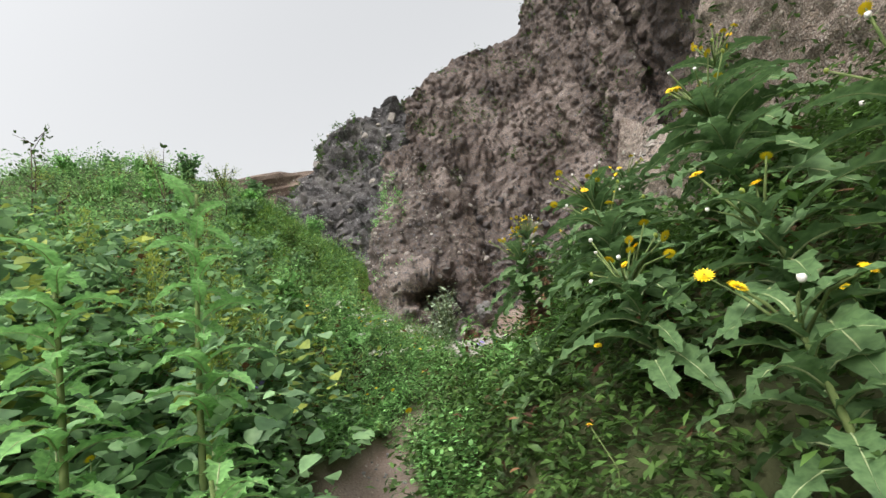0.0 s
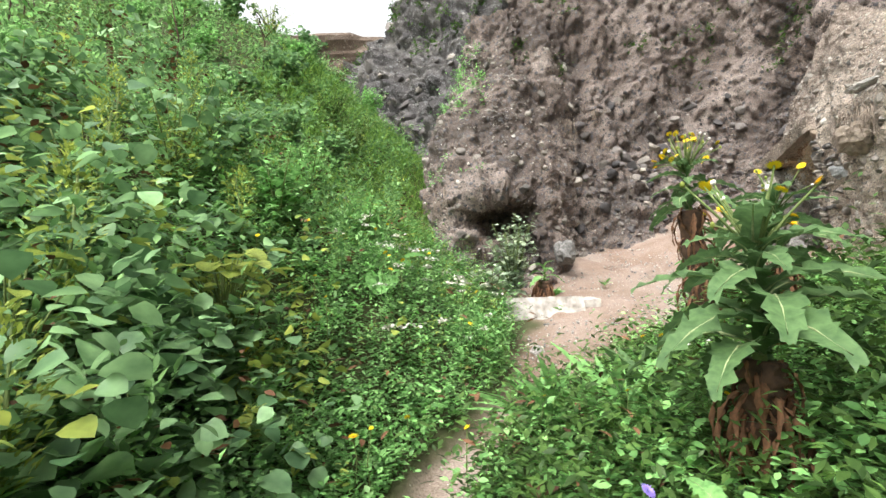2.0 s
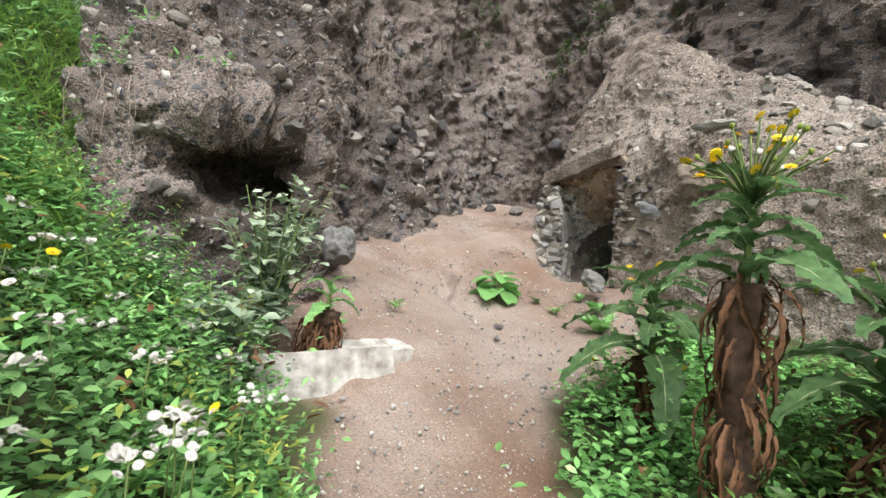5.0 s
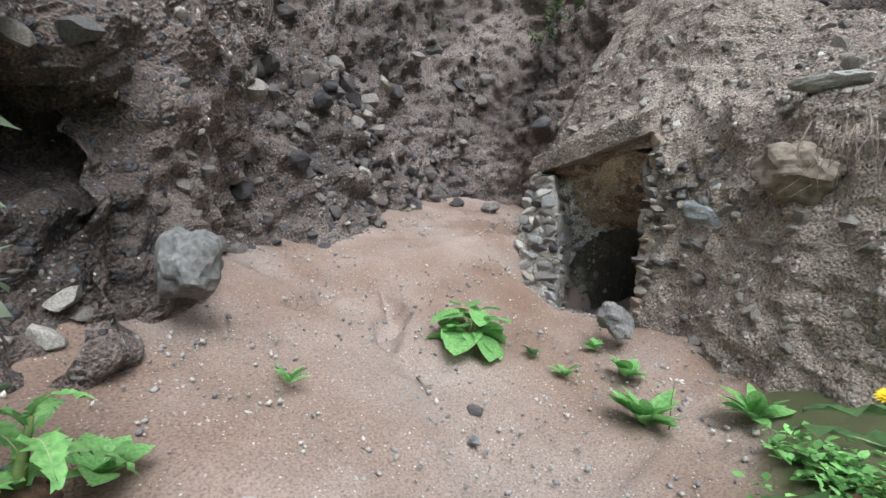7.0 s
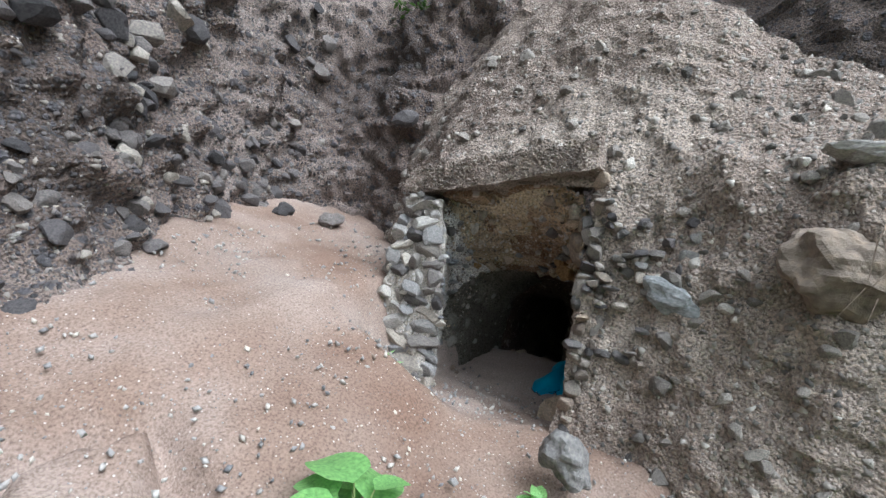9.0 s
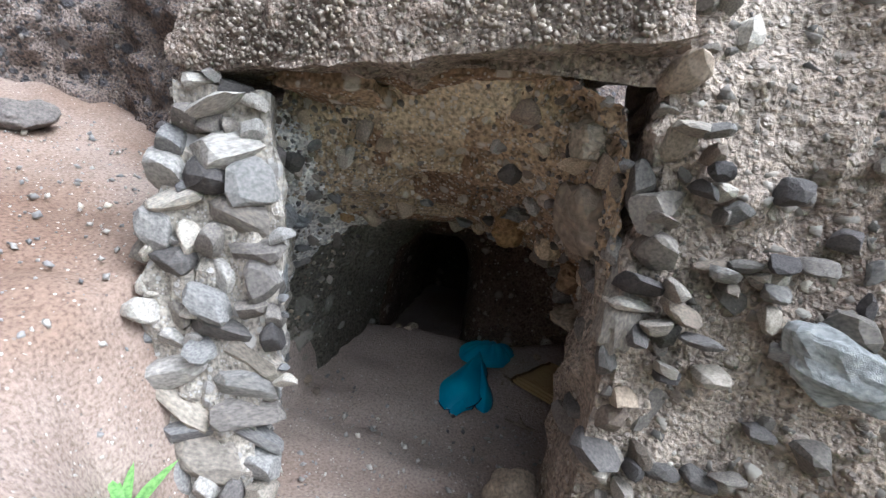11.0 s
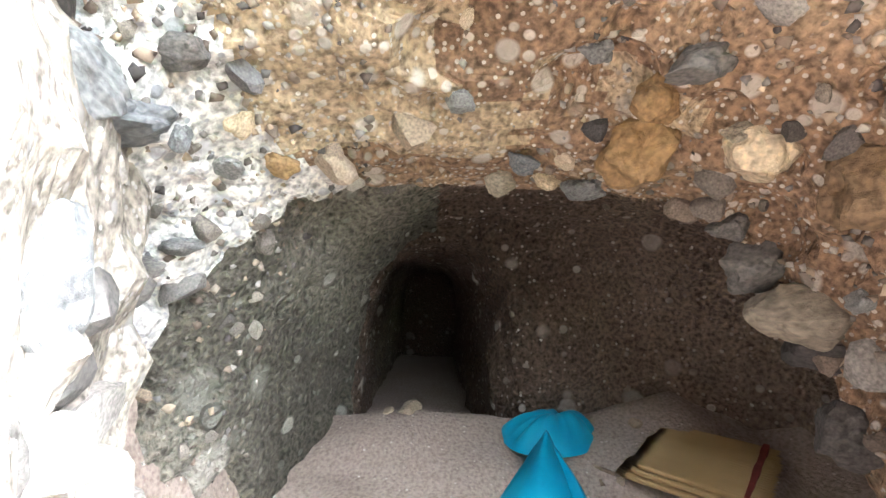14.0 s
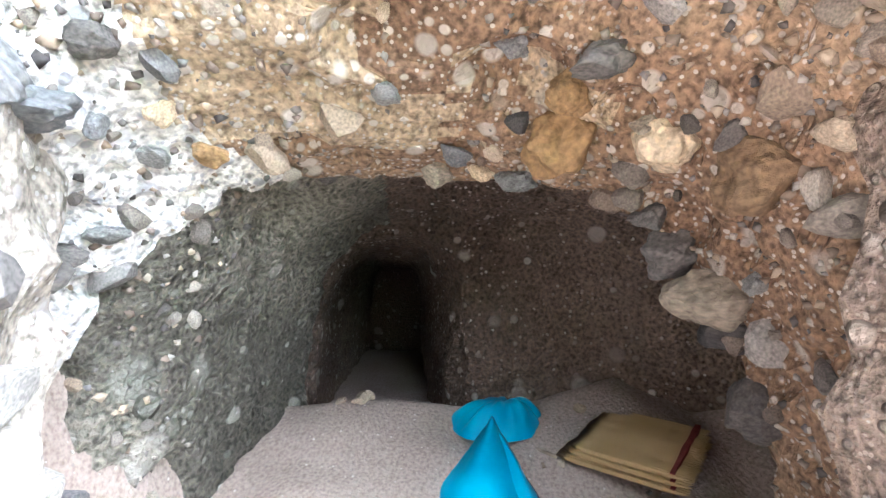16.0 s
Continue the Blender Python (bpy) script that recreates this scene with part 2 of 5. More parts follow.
def grid_faces(nu, nv, keep=None):
    i = np.arange((nu - 1) * (nv - 1))
    a = (i // (nv - 1)) * nv + i % (nv - 1)
    f = np.stack([a, a + nv, a + nv + 1, a + 1], 1)
    return f if keep is None else f[keep]


def sheet_normals(P):
    du, dv = np.gradient(P, axis=0), np.gradient(P, axis=1)
    nrm = np.cross(du, dv)
    return nrm / np.maximum(np.linalg.norm(nrm, axis=2, keepdims=True), 1e-9)


def along(stations, cols, n):
    """Resample rows of a table along its first column."""
    t = np.linspace(stations[0][0], stations[-1][0], n)
    a = np.array(stations, float)
    return t, [np.interp(t, a[:, 0], a[:, c]) for c in cols]


# ---- the lie of the land ----
PATH_Y = [-8, -1, 2.6, 3.5, 4.75, 5.7, 6.5, 7.5, 8.2, 9.0]
PATH_X = [-0.3, -0.45, -0.7, -0.62, -0.25, 0.38, 0.9, 1.5, 2.1, 2.6]
RISE_Y = [-30, -8, -0.7, 1, 2.6, 4.6, 6.4, 7.9, 9.4, 12.3, 14]
RISE_Z = [-5, -1.4, 0.1, 0.75, 1.25, 1.62, 2.03, 2.3, 2.72, 3.7, 4.2]
BANK_Y = [-8, 4.75, 5.7, 6.5, 7.5, 8.3, 9.0, 40]
BANK_X = [-0.8, -0.68, 0.0, 0.3, 0.25, 0.35, -0.3, -0.6]


def land(x, y):
    """The height of the ground."""
    x, y = np.asarray(x, float), np.asarray(y, float)
    g = interp(y, RISE_Y, RISE_Z)
    bank = interp(y, BANK_Y, BANK_X) - x
    d = np.maximum(bank, 0)
    left = interp(np.minimum(y, 8.0), RISE_Y, RISE_Z) + 0.65 * np.minimum(d, 4) + 0.3 * np.clip(d - 4, 0, 6) - 0.1 * np.maximum(d - 10, 0) + 0.95 * np.clip(y - 8, 0, 5) * np.clip(0.55 + 0.45 * d / 6, 0.5, 1)
    right = np.maximum(x - interp(y, PATH_Y, PATH_X) - 0.5, 0)
    near = np.clip((5.0 - y) / 3.0, 0, 1)
    z = g + right * (0.55 * near + 0.27 * (1 - near)) * np.clip((8.8 - y) / 1.6, 0, 1) + 0.22 * np.maximum(x - 3, 0) * np.clip((y - 6.5) / 2.0, 0, 1)
    z = z + 0.1 * np.clip(x - 3, 0, 2.2) * np.clip((y - 9.7) / 0.6, 0, 1) * np.clip((12 - y), 0, 1)
    z = np.where(bank > 0, left, z)
    floor_in = interp(x, [4.9, 5.3, 6.3, 6.7, 7.38, 7.62, 11.5], [3.2, 3.16, 3.06, 3.1, 3.34, 3.0, 3.0])
    floor_in = floor_in + 0.15 * np.clip((9.25 - y) / 0.5, 0, 1) * np.clip((x - 6.6) / 0.4, 0, 1)
    inside = np.clip((x - 4.7) / 0.4, 0, 1) * np.clip((10.85 - y) / 0.35, 0, 1) * np.clip((y - 8.2) / 0.3, 0, 1)
    return z * (1 - inside) + floor_in * inside


def bare(x, y):
    """1 where the earth is trodden bare, 0 under plants."""
    w = interp(y, [0.8, 1.6, 2.4, 3.2, 5, 6, 7, 8], [0.02, 0.2, 0.3, 0.2, 0.17, 0.36, 0.75, 0.9])
    p = np.clip(1.25 - np.abs(x - interp(y, PATH_Y, PATH_X)) / w, 0, 0.3) / 0.3
    lo = interp(y, [7, 8, 9], [0.9, 0.55, 0.2])
    hi = interp(y, [6.8, 7.6, 8.2, 9], [2.0, 4.4, 6.0, 9])
    q = np.clip((y - 7.2) / 0.4, 0, 1) * np.clip((x - lo) / 0.3, 0, 1) * np.clip((hi - x) / 0.5, 0, 1)
    return np.clip(np.maximum(p, q), 0, 1)


def build_ground():
    xs = np.unique(np.concatenate([np.linspace(-400, -30, 12), np.linspace(-30, -4, 50), np.arange(-4, 9, 0.05), np.linspace(9, 30, 24), np.linspace(30, 400, 12)]))
    ys = np.unique(np.concatenate([np.linspace(-400, -20, 12), np.linspace(-20, -2, 40), np.arange(-2, 13.5, 0.05), np.linspace(13.5, 40, 40), np.linspace(40, 400, 12)]))
    X, Y = np.meshgrid(xs, ys, indexing="ij")
    x, y = X.ravel(), Y.ravel()
    p = np.stack([x, y, np.zeros_like(x)], 1)
    z = land(x, y) + 0.035 * fbm(p, 0.9, 4, 11) + 0.012 * vnoise(p, 0.13, 31)
    b = bare(x, y)
    z -= 0.10 * b * np.clip((7.5 - y) / 1.5, 0, 1)
    crack = [(2.35, 10.35), (2.75, 10.6), (3.1, 10.82), (3.32, 10.55), (3.25, 10.2), (3.0, 9.8)]
    wob = p + np.stack([0.09 * vnoise(p, 0.22, 77), 0.09 * vnoise(p, 0.22, 78), 0 * x], 1)
    gap = np.full(len(x), 9.0)
    for (ax, ay), (bx, by) in zip(crack[:-1], crack[1:]):
        t = np.clip(((wob[:, 0] - ax) * (bx - ax) + (wob[:, 1] - ay) * (by - ay)) / ((bx - ax) ** 2 + (by - ay) ** 2), 0, 1)
        gap = np.minimum(gap, np.hypot(wob[:, 0] - ax - t * (bx - ax), wob[:, 1] - ay - t * (by - ay)))
    z -= 0.2 * np.clip(1.2 - gap / 0.09, 0, 1)
    z += 0.05 * b * vnoise(p, 0.5, 79) * (y > 8) * (x < 5) + 0.02 * b * vnoise(p, 0.2, 80) * (y > 6.5)
    far = np.clip((np.hypot(x, y) - 28) / 40, 0, 1)
    z = z * (1 - far) + far * interp(y, [-400, 0, 400], [-6, 4, 10])
    me = mesh_from("ground", np.stack([x, y, z], 1), grid_faces(len(xs), len(ys)), SAND, True)
    a = me.attributes.new("soil", "FLOAT", "POINT")
    edge = np.clip(1 - b + 0.35 * vnoise(p, 0.22, 5) * (b > 0.02) * (b < 0.98), 0, 1)
    edge[(x > 4.4) & (y > 8.3) & (x < 12) & (y < 14)] = 0
    a.data.foreach_set("value", edge)
    # inside the cave only: how far the floor colour is lifted for door light
    lit_floor = me.attributes.new("lit_floor", "FLOAT", "POINT")
    lit_floor.data.foreach_set("value", 0.4 * np.clip((x - 5.6 + 0.3 * vnoise(p, 0.4, 88)) / 0.7, 0, 1) * ((y > 8.2) & (y < 10.9)))
    ob = new("ground", me)
    return tagged(ob, "trodden pinkish sandy earth path climbing between green banks", "ground", kind="structure")


ground = build_ground()


def cliff_sheet(name, stations, nu, nv, material, rough, stones, label, seed, keep=None, bend=None, ribs=0.26):
    """A rock face: stations of (u, foot x y z, head x y z) joined by a leaning sheet that is pushed in and out."""
    t, c = along(stations, (1, 2, 3, 4, 5, 6), nu)
    v = np.linspace(0, 1, nv)[None, :, None]
    a = np.stack(c[:3], 1)[:, None, :]
    b = np.stack(c[3:], 1)[:, None, :]
    P = a * (1 - v) + b * v
    if bend is not None:
        P = bend(P, t, np.linspace(0, 1, nv))
    N = sheet_normals(P)
    q = P.reshape(-1, 3)
    d = rough * fbm(q, 1.6, 5, seed, 0.55) + rough * 0.5 * np.abs(vnoise(q, 0.55, seed + 9))
    tall = q * np.array([1, 1, 0.42])
    d += 0.03 * vnoise(q, 0.14, seed + 23) + 0.022 * vnoise(q, 0.07, seed + 24)
    d += ribs * (np.abs(vnoise(tall, 0.8, seed + 20)) + 0.6 * np.abs(vnoise(tall, 0.37, seed + 21)) + 0.35 * vnoise(q, 0.16, seed + 22)) - ribs * 0.5
    for size, amp, fill in stones:
        d += amp * cobbles(q, size, seed + int(size * 100), fill)
    q = q + N.reshape(-1, 3) * d[:, None]
    f = grid_faces(nu, nv)
    if keep is not None:
        mid = q[f].mean(1)
        f = f[keep(mid)]
    ob = new(name, mesh_from(name, q, f, material))
    FACES[name] = (q, N.reshape(-1, 3))
    return tagged(ob, label, "cliff", kind="structure")


FACES = {}
PEBBLY = [(0.34, 0.10, 0.45), (0.17, 0.055, 0.55)]
# main face behind the sand hollow, from the nose round to the stone pier
cliff_main = cliff_sheet("cliff_main", [
    (0, 0.9, 9.3, 2.0, 1.0, 13.0, 11.4), (1, 1.5, 9.9, 2.0, 1.6, 13.6, 12.1), (2.1, 2.2, 11.3, 2.8, 2.4, 14.3, 13.2), (3.2, 3.6, 11.75, 3.0, 3.6, 14.9, 14.2),
    (4, 4.5, 12.15, 3.2, 4.5, 15.2, 14.7), (5, 5.6, 12.8, 3.4, 5.6, 15.4, 15.2), (6, 6.6, 12.85, 3.4, 6.8, 15.2, 15.5), (7, 7.1, 12.4, 3.4, 7.7, 13.6, 17), (8.2, 6.75, 11.6, 3.0, 7.9, 11.8, 17), (9.2, 6.7, 10.9, 5.0, 7.8, 10.4, 17), (10.2, 7.1, 9.6, 5.7, 7.8, 9.2, 17)],
    300, 320, CLIFF, 0.22, PEBBLY, "tall grey-brown conglomerate cliff studded with dark cobbles", 3)
cliff_far = cliff_sheet("cliff_far", [
    (0, -7, 20, 9, -6, 24, 14), (3, -4.2, 17, 7.5, -3.6, 19, 12.6), (5, -2.2, 15.6, 6.5, -1.8, 18, 14.0), (8, 0.6, 13.2, 5, 1.0, 17, 14.0), (10, 3, 14.5, 4, 4, 18, 15)],
    150, 130, FAR_CLIFF, 0.5, [(0.6, 0.22, 0.55), (0.3, 0.1, 0.5)], "dark blocky boulder cliff at the head of the gully", 8)
# the buttress over the sunken door and to its side
cliff_right = cliff_sheet("cliff_right", [
    (-1.5, 8.0, 13.6, 4.0, 7.6, 15.5, 17.5), (0, 8.2, 11.6, 4.0, 7.6, 13.2, 19), (2, 7.8, 9.9, 5.0, 8.2, 10, 18), (4, 7.5, 8, 4.5, 7.4, 8, 17), (7, 7.0, 5, 3.5, 6.9, 5, 15), (11, 6.2, 1, 1.5, 6.6, 1, 12), (16, 5.5, -5, 0, 6.5, -5, 9)],
    150, 130, CLIFF, 0.4, PEBBLY, "shaded overhanging conglomerate cliff above the gravel mound", 15)


def nose_bend(P, t, v):
    """Undercut: a hollow below the lip of the nose."""
    lip = np.exp(-(((P - np.array([0.3, 9.9, 4.4])) / np.array([1.0, 1.6, 0.6])) ** 2).sum(2))[..., None]
    P = P + lip * np.array([-0.1, -0.6, 0.0])
    d = (P - np.array([0.55, 9.3, 3.93])) / np.array([0.7, 1.2, 0.36])
    w = np.clip(1.3 - np.sqrt((d ** 2).sum(2)), 0, 0.8)[..., None]
    return P + w * np.array([0.15, 1.5, 0.12])


cliff_nose = cliff_sheet("cliff_nose", [
    (0, -0.9, 13.0, 6.5, 0.3, 14.5, 9.5), (1.2, -0.95, 10.4, 4.0, 0.2, 12.4, 9.3), (2.2, -0.6, 9.0, 3.0, 0.5, 12.3, 9.2), (3.2, 0.35, 9.25, 2.4, 1.0, 12.4, 9.4),
    (4.2, 1.3, 9.75, 2.2, 1.8, 13.0, 10.5), (5.6, 1.9, 11.3, 2.4, 3.0, 14.2, 12)],
    150, 190, CLIFF, 0.16, PEBBLY, "jutting conglomerate nose with a dark hollow under its lip", 21, None, nose_bend, 0.2)


def mound_keep(mid):
    hole = (mid[:, 1] > 9.06) & (mid[:, 1] < 10.74) & (mid[:, 2] < 4.92) & (mid[:, 0] < 6.3)
    return ~hole


def mound_bend(P, t, v):
    """Upright up to the lintel, then sloping back to the crest."""
    nu, nv = P.shape[:2]
    a, b = P[:, :1], P[:, -1:]
    w = np.linspace(0, 1, nv)
    zz = np.clip(w / 0.5, 0, 1)[None, :, None]
    back = np.clip((w - 0.5) / 0.5, 0, 1)[None, :, None]
    knee = np.concatenate([a[..., :2], np.minimum(5.02, b[..., 2:] - 0.5)], 2)
    knee[..., 0] += 0.04
    out = np.where(w[None, :, None] < 0.5, a * (1 - zz) + knee * zz, knee * (1 - back) + b * back)
    for k in range(8):
        out[:, 1:-1] = (out[:, :-2] + out[:, 1:-1] * 2 + out[:, 2:]) / 4
    return out


mound = cliff_sheet("gravel_mound", [
    (0, 6.7, 11.7, 3.0, 7.9, 11.8, 7.6), (0.8, 6.1, 11.05, 2.9, 7.4, 10.9, 7.6), (1.2, 5.66, 10.8, 2.9, 6.9, 10.4, 7.6), (2.6, 5.28, 9.2, 2.9, 6.4, 9.6, 7.4), (3.2, 5.16, 8.6, 2.8, 6.0, 8.75, 6.8), (3.7, 4.95, 8.15, 2.6, 5.8, 8.0, 6.15),
    (4.3, 4.75, 7.75, 2.4, 5.6, 7.45, 5.8), (5.4, 4.5, 6.4, 1.8, 5.2, 6.3, 5.1), (7, 4.1, 4.8, 1.4, 5.0, 4.8, 5.2), (9, 3.5, 2.8, 1, 4.6, 2.8, 6.6), (12, 2.9, -1, -0.5, 4.0, -1, 6.4), (14, 2.9, -4, -1.5, 4.2, -4, 5.0)],
    260, 110, MOUND, 0.09, [(0.2, 0.035, 0.4), (0.11, 0.02, 0.5)], "brown gravelly wall of rubble and packed earth beside the door", 27, mound_keep, mound_bend, 0.05)

# ---- the cave ----
CAVE_ROWS = [
    (5.32, 10.5, 9.08, 4.93, 0.14), (5.6, 10.5, 9.06, 4.74, 0.22), (6.0, 10.6, 8.98, 4.54, 0.45), (6.45, 10.78, 8.82, 4.36, 0.72),
    (6.72, 10.78, 8.76, 4.29, 0.85), (6.78, 10.66, 8.6, 4.36, 0.7), (7.0, 10.5, 8.3, 4.34, 0.6), (7.25, 10.36, 8.35, 4.30, 0.6),
    (7.42, 10.28, 8.9, 4.22, 0.6), (7.5, 10.24, 9.45, 4.13, 0.5), (7.7, 10.24, 9.53, 4.1, 0.5), (8.2, 10.3, 9.6, 4.05, 0.5), (10.4, 10.2, 9.6, 4.0, 0.5)]


def build_cave():
    nu, nv = 260, 170
    x = np.concatenate([np.linspace(5.32, 7.7, 225), np.linspace(7.75, 10.4, 35)])
    a = np.array(CAVE_ROWS)
    yl, yr, zt, sq = (np.interp(x, a[:, 0], a[:, k]) for k in (1, 2, 3, 4))
    th = np.linspace(-0.0, math.pi, nv)
    zf = 2.85
    c, s = np.cos(th), np.sin(th)
    Y = ((yl + yr) / 2)[:, None] + ((yl - yr) / 2)[:, None] * np.sign(c) * np.abs(c) ** (0.35 + 0.3 * sq[:, None])
    Z = zf + (zt - zf)[:, None] * np.abs(s) ** sq[:, None]
    X = x[:, None] - 0.4 * np.abs(9.8 - Y) * np.interp(x, [5.4, 6.2, 7.0, 7.42], [0, 1, 1, 0])[:, None] + 0.26 * (Y - 9.1) * np.interp(x, [5.32, 6.2], [1, 0])[:, None]
    P = np.stack([X, Y, Z], 2)
    N = -sheet_normals(P)
    q = P.reshape(-1, 3)
    w = np.interp(q[:, 0], [5.0, 5.3, 6.6, 7.0], [0.35, 1, 1, 0.55])
    d = 0.035 * fbm(q, 0.5, 4, 41) + w * (0.07 * cobbles(q, 0.22, 42, 0.5) + 0.035 * cobbles(q, 0.1, 47, 0.6)) + 0.01 * vnoise(q, 0.05, 48)
    q = q + N.reshape(-1, 3) * d[:, None]
    f = grid_faces(nu, nv)
    end = np.array([(nu - 1) * nv + k for k in range(nv)])
    faces = f.tolist() + [end.tolist()]
    me = mesh_from("cave_vault", q, faces, CAVE)
    for extra in (PALE_LIT_ROCK, DIM_CHAMBER_ROCK, BROWN_ROCK, YELLOW_ROCK):
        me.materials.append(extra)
    mid = q[f].mean(1)
    row = x[np.arange(len(f)) // (nv - 1)]
    edge = 0.12 * fbm(mid, 0.25, 3, 55)
    # kind 1: left wall before the arch, whitened for the door light
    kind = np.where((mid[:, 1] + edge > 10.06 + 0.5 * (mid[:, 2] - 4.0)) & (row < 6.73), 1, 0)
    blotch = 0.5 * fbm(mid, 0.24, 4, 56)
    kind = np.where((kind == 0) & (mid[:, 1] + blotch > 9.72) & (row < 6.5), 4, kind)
    # past the arch the walls switch to the darkened rock colours
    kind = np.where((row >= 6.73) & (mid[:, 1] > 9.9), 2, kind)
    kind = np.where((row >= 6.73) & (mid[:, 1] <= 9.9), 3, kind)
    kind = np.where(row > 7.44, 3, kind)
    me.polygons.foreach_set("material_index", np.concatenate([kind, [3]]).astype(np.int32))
    ob = new("cave_vault", me)
    return tagged(ob, "vault of ochre conglomerate narrowing to a low black tunnel", "cave", kind="structure")


cave = build_cave()

# ---- stones ----
rng = np.random.default_rng(7)


def rock_shape(seed, subdivisions=2, cuts=6, lump=0.18, stretch=(1, 1, 1)):
    """One stone, about 2 across: a lumpy ball with some faces broken flat."""
    bm = bmesh.new()
    bmesh.ops.create_icosphere(bm, subdivisions=subdivisions, radius=1)
    v = np.array([x.co[:] for x in bm.verts])
    f = [[x.index for x in p.verts] for p in bm.faces]
    bm.free()
    r = np.random.default_rng(seed)
    v = v * (1 + lump * fbm(v + seed * 7.3, 0.9, 3, seed))[:, None]
    for k in range(cuts):
        n = r.normal(size=3)
        n /= np.linalg.norm(n)
        d = r.uniform(0.45, 0.8)
        over = np.maximum(v @ n - d, 0)
        v = v - over[:, None] * n[None]
    if subdivisions > 2:
        v = v * (1 + 0.1 * fbm(v + seed, 0.5, 4, seed + 3))[:, None]
    return v * np.array(stretch), f


def block_shape(seed):
    """A split wall stone: a worn brick-like lump."""
    r = np.random.default_rng(seed)
    v, f = rock_shape(seed, 2, 12, 0.2)
    v = np.sign(v) * np.abs(v) ** 0.8
    return v * np.array([r.uniform(0.8, 1.1), r.uniform(0.7, 1.0), r.uniform(0.8, 1.0)]), f


def rotations(yaw, pitch, roll):
    cy, sy, cp, sp, cr, sr = np.cos(yaw), np.sin(yaw), np.cos(pitch), np.sin(pitch), np.cos(roll), np.sin(roll)
    z = np.zeros_like(cy)
    o = z + 1
    Rz = np.stack([cy, -sy, z, sy, cy, z, z, z, o], -1).reshape(-1, 3, 3)
    Rx = np.stack([o, z, z, z, cp, -sp, z, sp, cp], -1).reshape(-1, 3, 3)
    Ry = np.stack([cr, z, sr, z, o, z, -sr, z, cr], -1).reshape(-1, 3, 3)
    return Rz @ Rx @ Ry


def joined(name, shape, pos, rot, scale, material, smooth=False):
    """Many copies of one shape in a single mesh."""
    v, f = shape
    v = np.asarray(v, float)
    scale = np.asarray(scale, float)
    if scale.ndim == 1:
        scale = scale[:, None] * np.ones(3)
    V = np.einsum("nij,nkj->nki", rot, v[None] * scale[:, None, :]) + np.asarray(pos)[:, None, :]
    n, k = V.shape[:2]
    sizes = np.array([len(p) for p in f])
    flat = np.concatenate([np.asarray(p) for p in f])
    loops = (flat[None] + (np.arange(n) * k)[:, None]).ravel()
    totals = np.tile(sizes, n)
    starts = np.concatenate([[0], np.cumsum(totals)[:-1]])
    me = bpy.data.meshes.new(name)
    me.vertices.add(n * k)
    me.vertices.foreach_set("co", V.ravel().astype(np.float32))
    me.loops.add(len(loops))
    me.loops.foreach_set("vertex_index", loops.astype(np.int32))
    me.polygons.add(len(totals))
    me.polygons.foreach_set("loop_start", starts.astype(np.int32))
    me.polygons.foreach_set("loop_total", totals.astype(np.int32))
    if smooth:
        me.polygons.foreach_set("use_smooth", np.ones(len(totals), bool))
    me.materials.append(material)
    me.update(calc_edges=True)
    me.validate()
    return me


def part(name, mesh, parent, label="", m=None):
    ob = new(name, mesh)
    ob.parent = parent
    if m is not None:
        ob.matrix_basis = m
    if label:
        tagged(ob, label)
    return ob


def grit_shape(seed):
    """A tiny broken stone."""
    r = np.random.default_rng(seed)
    v = np.array([(1, 0, 0), (-1, 0, 0), (0, 1, 0), (0, -1, 0), (0, 0, 1), (0, 0, -1)], float)
    f = [[0, 2, 4], [2, 1, 4], [1, 3, 4], [3, 0, 4], [2, 0, 5], [1, 2, 5], [3, 1, 5], [0, 3, 5]]
    return v * r.uniform(0.7, 1.2, (6, 1)) + r.normal(0, 0.15, (6, 3)), f


def boulder_shape(seed):
    """A large weathered block: a few broken faces, worn all over."""
    bm = bmesh.new()
    bmesh.ops.create_icosphere(bm, subdivisions=4, radius=1)
    v = np.array([x.co[:] for x in bm.verts])
    f = [[x.index for x in p.verts] for p in bm.faces]
    bm.free()
    r = np.random.default_rng(seed)
    v = v * (1 + 0.4 * fbm(v + seed * 3.1, 1.1, 3, seed))[:, None]
    for k in range(5):
        n = r.normal(size=3)
        n /= np.linalg.norm(n)
        over = np.maximum(v @ n - r.uniform(0.6, 0.85), 0)
        v = v - over[:, None] * n[None] * 0.8
    return v * (1 + 0.12 * fbm(v + seed, 0.5, 4, seed + 3))[:, None], f


ROCKS = [rock_shape(100 + k, 2, 11, 0.28) for k in range(10)]
BLOCKS = [block_shape(200 + k) for k in range(10)]
STONE_MESHES = {}


def stone_mesh(kind, k, material):
    key = (kind, k, material.name)
    if key not in STONE_MESHES:
        v, f = (ROCKS if kind == "rock" else BLOCKS)[k]
        STONE_MESHES[key] = mesh_from("stone", v, f, material)
    return STONE_MESHES[key]


def place(x, y, z, s, rx=0, ry=0, rz=0):
    s = (s, s, s) if isinstance(s, (int, float)) else s
    return pose(x, y, z, rx, ry, rz) @ Matrix.Diagonal((*s, 1))


DARK_STONE = stone_material("dark_cobble", [(0.0, (0.05, 0.048, 0.05)), (0.45, (0.11, 0.1, 0.1)), (0.8, (0.2, 0.18, 0.165)), (1.0, (0.33, 0.3, 0.26))])
WARM_STONE = stone_material("warm_pebble", [(0.0, (0.14, 0.115, 0.1)), (0.3, (0.26, 0.21, 0.17)), (0.65, (0.36, 0.29, 0.22)), (1.0, (0.52, 0.44, 0.34))])
